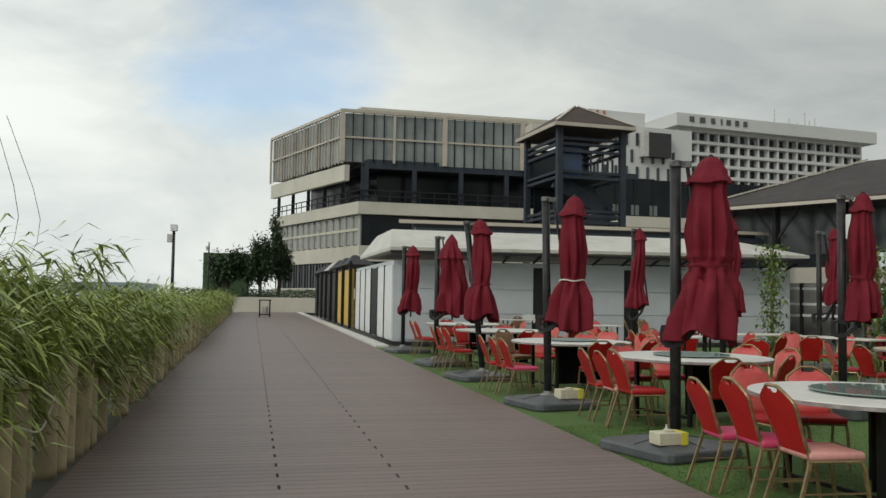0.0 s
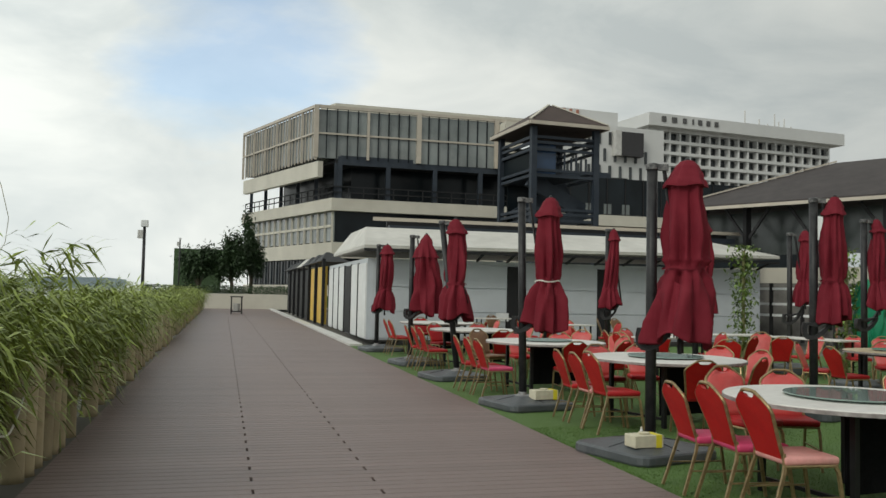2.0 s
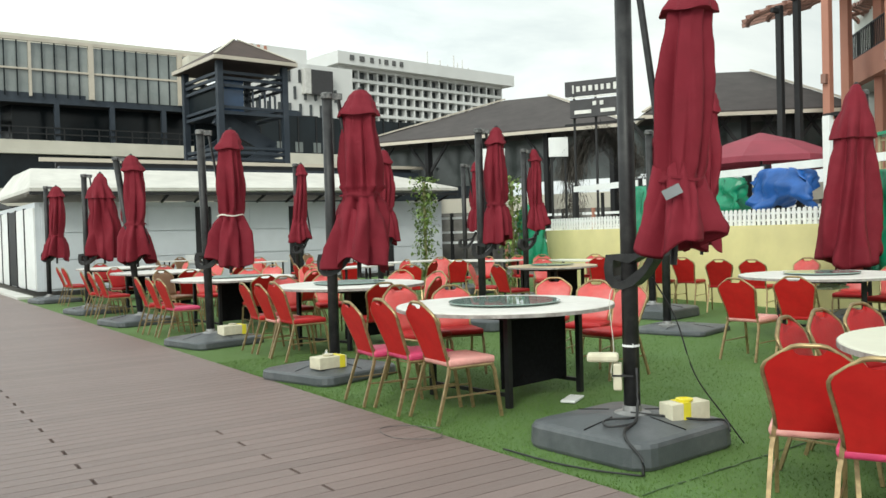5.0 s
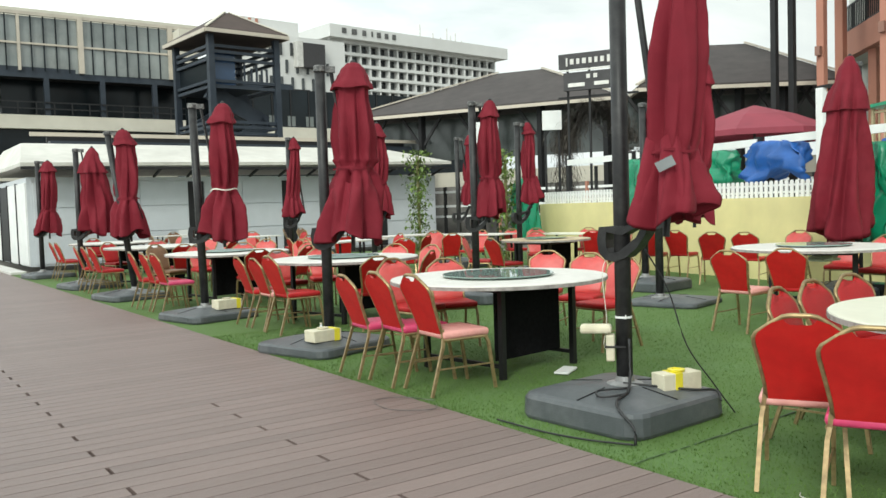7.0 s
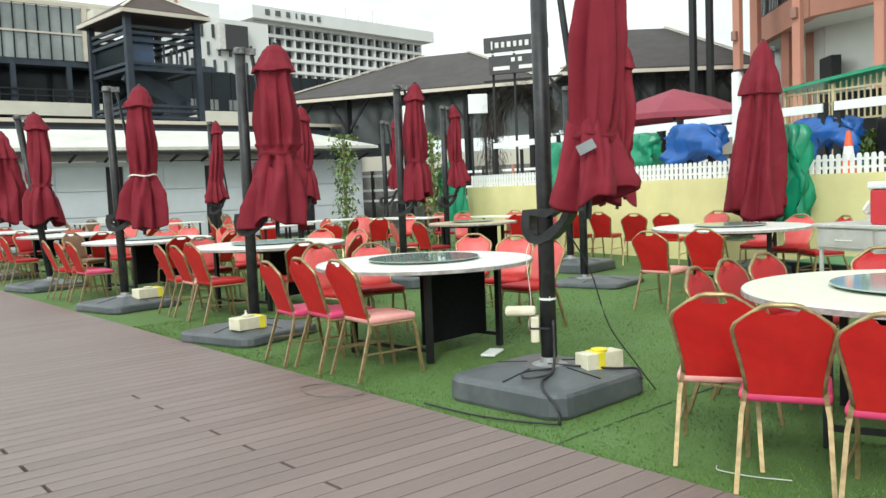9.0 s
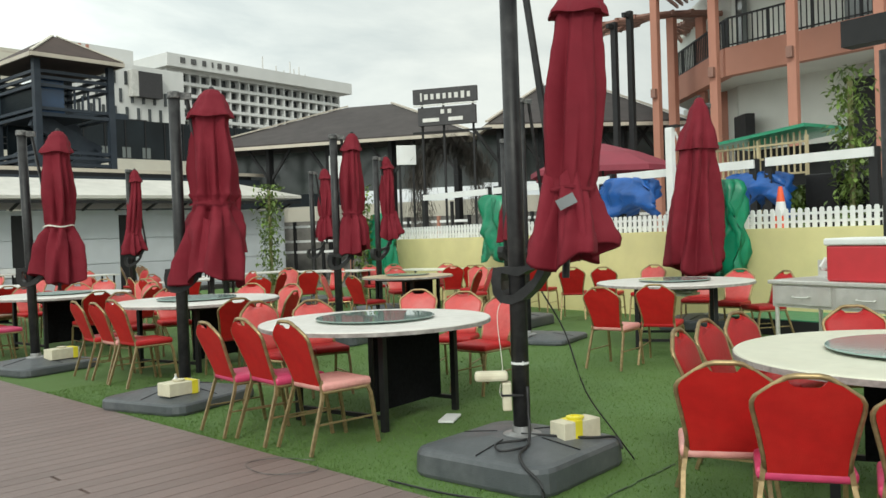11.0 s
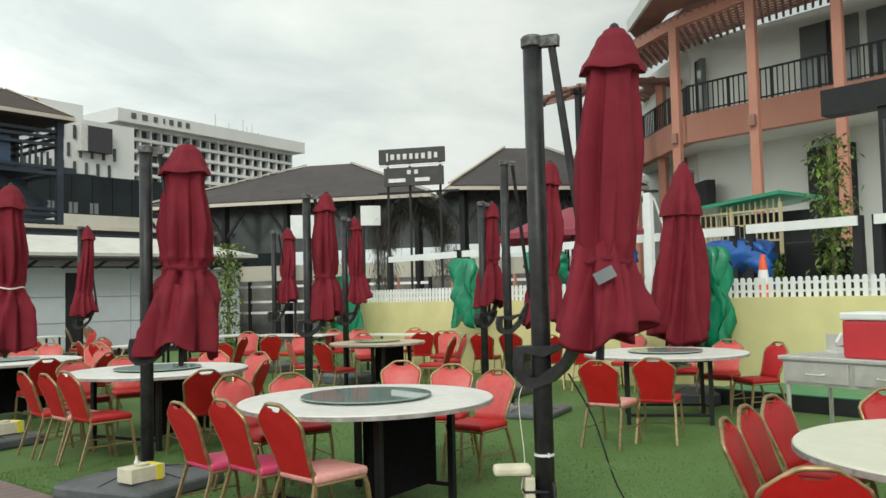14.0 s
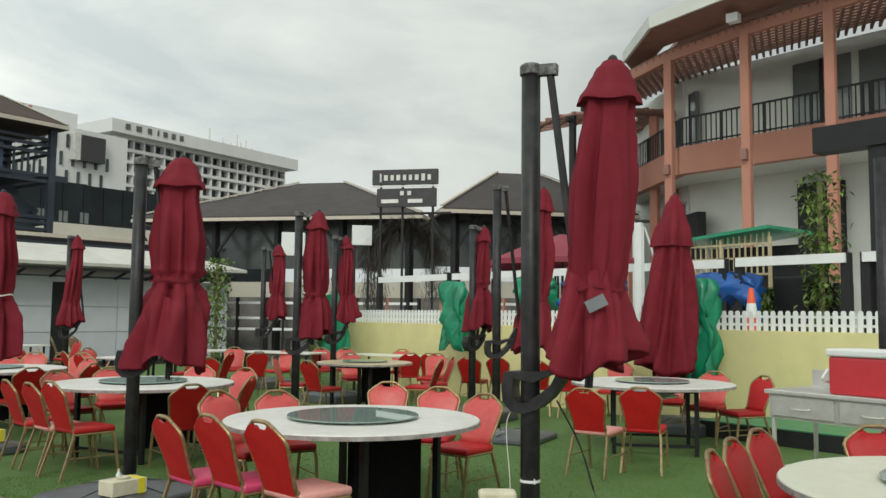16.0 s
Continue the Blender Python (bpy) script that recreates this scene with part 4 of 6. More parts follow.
# traffic cone, speakers, vine posts
cone = thing("traffic_cone", Matrix.Translation(on_wall(0.10, 0.55, 1.28)), "orange traffic cone with a white band", "cone")
part("base", new_box((0, 0, 0.015), (0.3, 0.3, 0.03), W_ANG), M_ORANGE, cone)
b = bmesh.new()
lathe(b, [(0.11, 0.03), (0.085, 0.26)], 20)
part("body", b, M_ORANGE, cone)
b = bmesh.new()
lathe(b, [(0.084, 0.26), (0.062, 0.44)], 20)
part("band", b, M_WHITE, cone, "white band")
b = bmesh.new()
lathe(b, [(0.061, 0.44), (0.03, 0.64), (0.028, 0.66)], 20)
part("tip", b, M_ORANGE, cone)
for s_, o_, h_ in ((0.28, 1.6, 0.85), (0.66, 1.7, 0.75), (-0.21, 1.9, 0.6)):
    sp = thing("loudspeaker", Matrix.Translation(on_wall(s_, o_, 1.28)) @ pose(0, 0, 0, 0, 0, W_ANG), "black stage loudspeaker on the terrace", "loudspeaker")
    part("cabinet", new_box((0, 0, h_ / 2), (0.55, 0.5, h_), 0, 0.02), M_DARK, sp)
    part("grille", new_box((0, -0.255, h_ / 2), (0.47, 0.02, h_ * 0.85)), M_BLACK, sp)

# ---------------------------------------------------------------- stainless work table and cooler
st = thing("steel_work_table", pose(7.56, 4.08, 0, 0, 0, -107), "stainless steel work table with drawers and back guard", "table")
part("top", new_box((0.95, 0.35, 0.89), (1.9, 0.7, 0.035), 0, 0.006), M_STEEL, st)
part("back_guard", new_box((0.95, 0.69, 0.98), (1.9, 0.02, 0.15)), M_STEEL, st)
part("case", new_box((0.95, 0.35, 0.77), (1.86, 0.62, 0.20)), M_STEEL, st)
for k in range(3):
    dr = part("drawer", new_box((0.34 + 0.61 * k, 0.03, 0.775), (0.56, 0.02, 0.16), 0, 0.004), M_STEEL, st)
    part("handle", tube(bmesh.new(), bend([(0.26 + 0.61 * k, 0.01, 0.77), (0.28 + 0.61 * k, -0.02, 0.765), (0.40 + 0.61 * k, -0.02, 0.765), (0.42 + 0.61 * k, 0.01, 0.77)], 3), 0.007, 6), M_STEEL, dr)
for x in (0.05, 1.85):
    for y in (0.06, 0.64):
        part("leg", tube(bmesh.new(), [(x, y, 0), (x, y, 0.68)], 0.019, 10), M_STEEL, st)
part("stretcher", beam(bmesh.new(), (0.05, 0.06, 0.25), (0.05, 0.64, 0.25), 0.025), M_STEEL, st)
cl = thing("cooler_box", pose(7.56, 3.33, 0.9075, 0, 0, -107), "red plastic cooler box with a white lid", "cooler")
part("body", new_box((0.14, 0.02, 0.15), (0.60, 0.36, 0.30), 0, 0.02), M_COOLER, cl)
part("lid", new_box((0.14, 0.02, 0.33), (0.63, 0.39, 0.06), 0, 0.015), M_WHITE, cl)
part("handle", tube(bmesh.new(), bend([(-0.16, -0.16, 0.2), (-0.2, -0.17, 0.1), (-0.2, 0.19, 0.1), (-0.16, 0.2, 0.2)], 3), 0.012, 6), M_WHITE, cl)
mt = Matrix.Translation((7.56, 4.08, 0.9075)) @ pose(0, 0, 0, 0, 0, -107)
for k, x in enumerate((0.38, 0.62)):
    rk = thing("steel_rack", mt @ pose(x, 0.42, 0), "small upright steel rack on the work table", "rack")
    part("post", new_box((0, 0, 0.13), (0.03, 0.03, 0.26)), M_STEEL, rk)
    part("post", new_box((0.07, 0, 0.13), (0.02, 0.03, 0.26)), M_STEEL, rk)
    part("foot", new_box((0.03, 0, 0.008), (0.2, 0.1, 0.016)), M_STEEL, rk)
bm = bmesh.new()
bmesh.ops.create_icosphere(bm, subdivisions=2, radius=0.045, matrix=mt @ pose(0.52, 0.3, 0.04))
for v in bm.verts:
    v.co += Vector((noise.noise(v.co * 30), noise.noise(v.co * 31), noise.noise(v.co * 29))) * 0.02
solo("cloth_wad", bm, M_WHITE, "crumpled white cloth on the steel table", "cloth", smooth=True)
bm = bmesh.new()
tube(bm, [(8.55, 3.35, 0), (8.55, 3.35, 2.95)], 0.06, 12)
solo("column", bm, M_POLE, "dark round post beside the steel table", "post", smooth=True)

# ---------------------------------------------------------------- small things on the bases and turf


def carton(x, y, z, turn, size, tape, label):
    c = thing("carton", pose(x, y, z, 0, 0, turn), label, "box", "cream cartons")
    part("body", new_box((0, 0, size[2] / 2), size, 0, 0.006), M_BOXPAPER, c)
    part("tape", new_box((-0.03 if tape else size[0] / 2 - 0.05, 0, size[2] / 2), (0.055 if tape else 0.06, size[1] + 0.004, size[2] + 0.004)), M_YELLOW, c)
    part("roll", lathe(bmesh.new(), [(0.05, size[2] + 0.0025), (0.055, size[2] + 0.016), (0.03, size[2] + 0.02), (0.028, size[2] + 0.004)], 16), M_YELLOW if tape else M_BOXPAPER, c)


carton(4.30, 3.86, 0.158, -12, (0.29, 0.13, 0.12), True, "cream foam box with yellow tape on a parasol base")
carton(3.71, 7.56, 0.128, 6, (0.30, 0.18, 0.11), False, "cream and yellow carton on a parasol base")
carton(4.06, 10.96, 0.128, 8, (0.34, 0.18, 0.12), False, "cream and yellow carton on a parasol base")


def cable(points, r, label, material=M_CABLE, name="cable"):
    solo(name, tube(bmesh.new(), bend(points, 5), r, 6), material, label, "cable", smooth=True)


cable([(4.17, 3.98, 1.05), (4.28, 3.9, 0.8), (4.33, 3.80, 0.45), (4.46, 3.70, 0.20), (4.56, 3.62, 0.015)], 0.005, "black cable hanging from the parasol handle")
cable([(4.03, 4.0, 0.5), (4.0, 3.97, 0.30), (3.9, 3.9, 0.205), (3.72, 3.82, 0.19), (3.62, 3.7, 0.16), (3.585, 3.57, 0.10), (3.57, 3.545, 0.01)], 0.009, "black cable draped over a parasol base")
cable([(3.95, 3.95, 0.21), (3.8, 4.05, 0.2), (3.72, 3.95, 0.19), (3.85, 3.88, 0.2), (3.95, 3.93, 0.21)], 0.007, "black cable looped on a parasol base")
cable([(4.02, 4.05, 0.215), (4.3, 3.76, 0.18), (4.45, 3.68, 0.165), (4.40, 3.6, 0.12)], 0.008, "black cable draped over a parasol base")
cable([(3.57, 3.55, 0.012), (3.45, 3.8, 0.012), (3.38, 4.1, 0.012), (3.36, 4.5, 0.012)], 0.006, "black cable along the turf edge")
cable([(3.31, 5.1, 0.012), (3.2, 5.0, 0.012), (3.0, 5.2, 0.008), (3.05, 5.5, 0.008), (3.25, 5.45, 0.012), (3.36, 5.2, 0.014)], 0.0025, "grey cable looped on the deck edge", M_CAP)
cable([(3.56, 2.55, 0.01), (3.50, 2.5, 0.014), (3.53, 2.35, 0.012), (3.6, 2.2, 0.012)], 0.0025, "thin white string on the turf", M_KERB, "string")
cable([(4.02, 4.16, 1.02), (4.0, 4.19, 0.9), (4.01, 4.17, 0.6), (3.99, 4.18, 0.45), (4.02, 4.16, 0.4)], 0.0025, "white string tied to the parasol pole", M_ROPE, "string")
lamp = thing("flood_light", pose(4.022, 4.152, 0.36, 0, 0, -48), "cream plastic lamp strapped to the parasol pole", "lamp")
part("case", new_box((0, 0, 0.07), (0.055, 0.09, 0.17), 0, 0.01), M_BOXPAPER, lamp)
part("shade", new_box((-0.09, 0, 0.19), (0.20, 0.10, 0.055), 0, 0.018), M_BOXPAPER, lamp)
part("strap", new_box((0.03, 0.0, 0.08), (0.13, 0.1, 0.012)), M_CABLE, lamp)
bt = thing("bottle", pose(3.89, 7.95, 0.13), "white plastic bottle by the parasol pole", "bottle")
part("body", lathe(bmesh.new(), [(0.020, 0), (0.022, 0.015), (0.022, 0.065), (0.010, 0.085), (0.009, 0.095)], 14), M_WHITE, bt, smooth=True)
part("cap", lathe(bmesh.new(), [(0.011, 0.095), (0.011, 0.108), (0.007, 0.11)], 12), M_BOXPAPER, bt)
bm = bmesh.new()
m_ = Matrix.Translation((3.905, 3.585, 1.565)) @ pose(0, 0, 0, 0, 0, 139)
box(bm, (0, 0, 0), (0.105, 0.006, 0.06), m=m_ @ pose(0, 0, 0, 12, 25, 0))
solo("silver_patch", bm, M_TAPE, "silver tape patch stuck on the burgundy canopy", "tape")
bm = bmesh.new()
lathe(bm, [(0.0545, 0.0), (0.0545, 0.014)], 20, (4.08, 4.09, 0.62))
box(bm, (4.048, 4.042, 0.632), (0.05, 0.006, 0.022), 40, 0.0)
solo("white_tape", bm, M_WHITE, "torn white tape round the parasol pole", "tape")
bm = bmesh.new()
for k in range(3):
    box(bm, (9.3 + 0.1 * k, 5.85 + 0.05 * k, 0.61 + 0.02 * k), (0.35, 0.25, 0.03), 20 * k, 0.01)
solo("folded_cloth", bm, M_LETTER, "folded white and lilac cloth on the lower rails", "cloth")
bm = bmesh.new()
box(bm, (4.75, 5.35, 0.012), (0.26, 0.12, 0.02), 30, 0.006)
solo("paper", bm, M_WHITE, "crumpled white paper under the table", "paper")

# ---------------------------------------------------------------- white shed by the deck
SY, SX0, SX1 = 22.4, 3.62, 15.1
shed = thing("shed", Matrix.Diagonal((1.211, 1.19, 1.21, 1)), "long white panelled kiosk with a pale membrane roof", "kiosk")
front = part("front_wall", new_box(((SX0 + SX1) / 2, SY + 0.1, 1.05), (SX1 - SX0, 0.14, 2.1)), M_PANEL, shed)
x = SX0 + 0.04
k = 0
while x < SX1 - 0.3:
    w = (1.15, 1.3, 1.22, 1.05)[k % 4]
    w = min(w, SX1 - x - 0.04)
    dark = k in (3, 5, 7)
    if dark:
        # No opening is cut: a solid dark slab paints the shade inside.
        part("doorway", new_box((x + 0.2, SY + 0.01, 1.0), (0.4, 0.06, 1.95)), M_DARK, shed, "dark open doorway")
        x += 0.42
    for z0, z1 in ((0.05, 0.72), (0.74, 1.36), (1.38, 1.98)):
        part("panel", new_box((x + w / 2, SY + 0.015, (z0 + z1) / 2), (w - 0.015, 0.03, z1 - z0), 0, 0.004), M_PANEL, shed)
    x += w
    k += 1
part("vent", new_box((7.2, SY - 0.01, 0.62), (0.34, 0.04, 0.22)), M_WHITE, shed)
part("side_wall", new_box((SX0 - 0.02, SY + 4.2, 1.05), (0.12, 8.3, 2.1)), M_PANEL, shed)
for k in range(6):
    yy = SY + 0.7 + 1.35 * k
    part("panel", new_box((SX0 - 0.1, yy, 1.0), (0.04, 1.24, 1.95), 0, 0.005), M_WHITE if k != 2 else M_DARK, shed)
    part("mullion", new_box((SX0 - 0.11, yy + 0.675, 1.0), (0.06, 0.05, 2.0)), M_DARK, shed)
b = rings(bmesh.new(), [[(SX0 - 0.3, SY - 0.75, 2.32), (SX1 + 0.1, SY - 0.75, 2.40), (SX1 + 0.1, SY + 5.5, 2.40), (SX0 - 0.3, SY + 5.5, 2.32)],
                        [(SX0 - 0.3, SY - 0.75, 2.40), (SX1 + 0.1, SY - 0.75, 2.48), (SX1 + 0.1, SY + 5.5, 2.48), (SX0 - 0.3, SY + 5.5, 2.40)],
                        [(SX0 + 0.1, SY + 1.6, 3.02), (SX1 - 1.0, SY + 1.6, 3.02), (SX1 - 1.0, SY + 4.5, 3.02), (SX0 + 0.1, SY + 4.5, 3.02)]])
part("roof", b, M_ROOFWHITE, shed, "off-white membrane roof with stains")
part("fascia", new_box(((SX0 + SX1) / 2 - 0.1, SY - 0.73, 2.28), (SX1 - SX0 + 0.4, 0.05, 0.07)), M_DARK, shed)
part("roof_screen", new_box(((SX0 + SX1) / 2 + 1, SY + 3.0, 3.12), (SX1 - SX0, 0.3, 0.16)), M_BLUESTEEL, shed)
part("roof_rail", new_box(((SX0 + SX1) / 2 + 1, SY + 2.8, 3.36), (SX1 - SX0 + 1, 0.12, 0.10)), M_TANFRAME, shed)
part("roof_backing", new_box(((SX0 + SX1) / 2 + 1, SY + 3.4, 3.2), (SX1 - SX0, 0.1, 0.36)), M_DARK, shed)
for k in range(14):
    part("bracket", beam(bmesh.new(), (SX0 + 0.3 + k * 0.85, SY + 0.0, 2.1), (SX0 + 0.3 + k * 0.85, SY - 0.7, 2.30), 0.05), M_DARK, shed)
solo("kerb_strip", new_box((DECK_R + 0.18, 45, 0.03), (0.36, 43, 0.07), 0, 0.01), M_KERB, "pale concrete kerb along the deck", "kerb", "structure")
# stalls further along the deck
for k in range(7):
    yy = 38.0 + 3.1 * k
    stl = thing("stall", Matrix.Translation((4.15, yy, 0)) @ Matrix.Scale(1.3, 4), "closed timber stall with dark posts" if k % 2 else "closed stall with ochre panels", "stall", "stalls along the deck")
    part("panel", new_box((0, 0, 1.0), (0.1, 2.0, 1.9)), M_YPANEL if k in (0, 1) else M_DARK, stl)
    part("post", new_box((-0.08, -1.02, 1.1), (0.1, 0.1, 2.2)), M_BLACK, stl)
    part("awning", rings(bmesh.new(), [[(-0.22, -1.1, 2.1), (0.8, -1.1, 2.1), (0.8, 1.1, 2.1), (-0.22, 1.1, 2.1)], [(0.1, -0.2, 2.45), (0.2, -0.2, 2.45), (0.2, 0.2, 2.45), (0.1, 0.2, 2.45)]]), M_ROOFWHITE if k == 3 else M_DARK, stl)

# deck end: low wall, planting, barrel stand, lamp posts, trees
solo("end_wall", new_box((-0.4, 67.0, 0.55), (14, 0.4, 1.15)), M_CONC, "low cream wall across the end of the deck", "wall", "structure")
solo("lawn", new_box((0, 72, 0.6), (20, 9, 0.9)), M_LAWN, "raised lawn behind the end wall", "lawn", "structure")
vs, fs = [], []
rnd = random.Random(31)
for _ in range(5000):
    p = Vector((rnd.uniform(-6, 7), rnd.uniform(67.5, 72), rnd.uniform(1.05, 1.7)))
    leaf(p, Vector((rnd.uniform(-1, 1), rnd.uniform(-1, 1), rnd.uniform(-0.2, 1))), 0.22, 0.05, vs, fs)
me = bpy.data.meshes.new("hedge")
me.from_pydata(vs, [], fs)
me.materials.append(M_LEAF_DARK)
tagged(new("hedge", me), "clipped dark green hedge behind the end wall", "hedge", kind="stuff")
bs = thing("bin_stand", Matrix.Translation((0.72, 53.0, 0)) @ Matrix.Scale(1.25, 4), "dark wooden stand holding a round tub", "stand")
for sx in (-0.24, 0.24):
    for sy in (-0.24, 0.24):
        part("post", new_box((sx, sy, 0.4), (0.06, 0.06, 0.8)), M_BLACK, bs)
part("top", new_box((0, 0, 0.82), (0.6, 0.6, 0.05)), M_BLACK, bs)
part("shelf", new_box((0, 0, 0.12), (0.55, 0.55, 0.05)), M_BLACK, bs)
part("tub", lathe(bmesh.new(), [(0.15, 0.15), (0.18, 0.5), (0.16, 0.5)], 16), M_KERB, bs)


def lamp_post(x, y, h, head):
    lp = thing("street_lamp", pose(x, y, 0), "slim dark lamp post beside the deck", "lamp", "lamp posts")
    part("pole", tube(bmesh.new(), [(0, 0, 0), (0, 0, h)], [0.07, 0.055], 10), M_POLE, lp, smooth=True)
    part("head", new_box((0.0, 0, h + 0.06), (0.2 * head, 0.2 * head, 0.2 * head), 0, 0.02), M_WHITE, lp)
    if head > 0.8:
        part("speaker_box", new_box((-0.14, 0, h - 0.35), (0.2, 0.14, 0.32), 0, 0.01), M_KERB, lp)


lamp_post(-3.05, 34.6, 3.85, 1.3)
lamp_post(-3.6, 72, 5.4, 0.9)


def tree(x, y, z, h, spread, seed, label, n=3800, leaf_mat=M_LEAF_DARK):
    r0 = random.Random(seed)
    t = thing("tree", pose(x, y, z), label, "tree")
    b = tube(bmesh.new(), [(0, 0, 0), (0.1, 0, h * 0.3), (0, 0.1, h * 0.65)], [0.22, 0.16, 0.08], 8)
    ends = []
    for k in range(8):
        a = k * math.tau / 8 + r0.uniform(-0.3, 0.3)
        e = Vector((math.cos(a) * spread * r0.uniform(0.4, 0.9), math.sin(a) * spread * r0.uniform(0.4, 0.9), h * r0.uniform(0.5, 0.95)))
        tube(b, [(0, 0, h * 0.35), e * 0.5 + Vector((0, 0, h * 0.22)), e], [0.09, 0.05, 0.02], 5)
        ends.append(e)
    part("trunk", b, M_BARK, t)
    v2, f2 = [], []
    for _ in range(n):
        c = r0.choice(ends) + Vector((r0.gauss(0, spread * 0.24), r0.gauss(0, spread * 0.24), r0.gauss(0, h * 0.09)))
        leaf(c, Vector((r0.uniform(-1, 1), r0.uniform(-1, 1), r0.uniform(-0.8, 0.6))), r0.uniform(0.25, 0.5), r0.uniform(0.05, 0.1), v2, f2)
    me2 = bpy.data.meshes.new("crown")
    me2.from_pydata(v2, [], f2)
    me2.materials.append(leaf_mat)
    cr = new("crown", me2)
    cr.parent = t


tree(0.5, 76, -0.2, 6.4, 0.95, 1, "dark palm-like tree beside the office block")
tree(2.2, 79, -0.2, 7.9, 0.95, 2, "dark bushy tree beside the office block")
tree(-2.2, 77, -0.2, 5.0, 1.4, 3, "low dark shrub tree by the lawn")
solo("hoarding", new_box((-2.6, 86, 2.6), (4.4, 0.4, 5.4)), M_LEAF_DARK, "dark green hoarding beyond the lawn", "hoarding")

# ---------------------------------------------------------------- office block behind
ob_ = thing("office_block", Matrix.Translation((-0.35, 0, 0)) @ Matrix.Diagonal((1, 1, 1.058, 1)), "three-storey cream concrete block with a glass roof storey", "building")
C0 = Vector((9.6, 77.0, 0))
DL = Vector((-0.33, 0.944, 0))
DR = Vector((0.999, 0.03, 0))
LEN_L, LEN_R = 22.0, 30.0


def slab(name, z0, z1, out, material, parent=ob_, l0=0.0, r0=0.0, ll=LEN_L, rr=LEN_R):
    """A full-plan layer of the block between two heights, pushed out by a margin."""
    a = C0 - DL * out - DR * out + DL * l0 + DR * r0
    p = [a, a + DR * (rr + 2 * out), a + DR * (rr + 2 * out) + DL * (ll + 2 * out), a + DL * (ll + 2 * out)]
    b2 = rings(bmesh.new(), [[(q.x, q.y, z0) for q in p], [(q.x, q.y, z1) for q in p]])
    return part(name, b2, material, parent)


slab("plinth", -0.2, 1.9, 0.0, M_CONC)
slab("glazing", 1.9, 4.25, -0.5, M_GLAZE)
slab("floor_band", 4.25, 5.6, 0.0, M_CONC)
slab("glazing", 5.6, 8.3, -0.45, M_GLAZE)
slab("floor_band", 8.3, 9.36, 0.25, M_CONC)
slab("recess_wall", 9.36, 12.6, -3.0, M_GLAZE)
slab("soffit", 12.45, 12.7, -0.2, M_DARK)


def face_frames(name, z0, z1, d, start, length, n, off, w, material, mid=()):
    """Mullions along a face direction, each a bar, with transoms at the given heights."""
    normal = Vector((d.y, -d.x, 0))
    if normal.dot(Vector((0, 1, 0))) > 0 and d is DR:
        normal = -normal
    if d is DL:
        normal = Vector((-d.y, d.x, 0))
        if normal.x > 0:
            normal = -normal
    for k in range(n + 1):
        p = C0 + d * (start + length * k / n) + normal * off
        part(name, beam(bmesh.new(), (p.x, p.y, z0), (p.x, p.y, z1), w), material, ob_)
    for z in mid:
        a = C0 + d * start + normal * off
        e = C0 + d * (start + length) + normal * off
        part("transom", beam(bmesh.new(), (a.x, a.y, z), (e.x, e.y, z), w), material, ob_)


face_frames("mullion", 5.6, 8.3, DL, 0.4, 21, 14, -0.2, 0.22, M_CONC, (7.0,))
face_frames("mullion", 1.9, 4.25, DL, 0.4, 21, 14, -0.3, 0.14, M_DARK)
b = bmesh.new()
p = C0 + DL * 0.4
for s0, s1, z0, z1 in ((0.3, 21.5, 5.7, 8.25),):
    a, e = C0 + DL * s0, C0 + DL * s1
    rings(b, [[(a.x + 0.25, a.y, z0), (e.x + 0.25, e.y, z0), (e.x + 0.25, e.y, z1), (a.x + 0.25, a.y, z1)], [(a.x + 0.35, a.y, z0), (e.x + 0.35, e.y, z0), (e.x + 0.35, e.y, z1), (a.x + 0.35, a.y, z1)]])
part("window", b, M_GLAZE_PALE, ob_)
face_frames("balustrade_post", 9.36, 10.4, DL, 0.0, 22, 16, 0.0, 0.09, M_DARK, (10.4, 9.9))
face_frames("balustrade_post", 9.36, 10.4, DR, 0.0, 28, 20, 0.0, 0.09, M_DARK, (10.4, 9.9))
face_frames("terrace_column", 9.36, 12.9, DL, 0.3, 21, 5, -0.4, 0.35, M_BLUESTEEL)
face_frames("terrace_column", 9.36, 13.0, DR, 0.6, 27, 6, -0.3, 0.4, M_BLUESTEEL, (12.9, 12.5))
a, e = C0 - DL * 0.4 - DR * 1.4, C0 + DL * 18.2 - DR * 1.4
part("fascia", beam(bmesh.new(), (a.x, a.y, 11.75), (e.x, e.y, 11.75), 0.5, 1.35, (0, 0, 1)), M_CONC, ob_)
# glass roof storey
gb0 = C0 - DR * 1.7
b = rings(bmesh.new(), [[(q.x, q.y, z) for q in (gb0 + DR * 0.2 + DL * 0.2, gb0 + DR * 19, gb0 + DR * 19 + DL * 18, gb0 + DR * 0.2 + DL * 18)] for z in (12.8, 17.0)])
part("roof_glazing", b, M_ROOFGLASS, ob_)
for k in range(25):
    p = gb0 + DL * (18.2 * k / 24)
    part("mullion", beam(bmesh.new(), (p.x, p.y, 12.6), (p.x, p.y, 17.1), 0.24 if k % 4 == 0 else 0.10), M_TANFRAME, ob_)
for k in range(21):
    p = gb0 + DR * (19.2 * k / 20)
    part("mullion", beam(bmesh.new(), (p.x, p.y, 12.8), (p.x, p.y, 17.3), 0.42 if k in (0, 10, 18) else (0.22 if k == 5 else 0.1)), M_TANFRAME if k in (0, 5, 10, 18) else M_GLAZE, ob_)
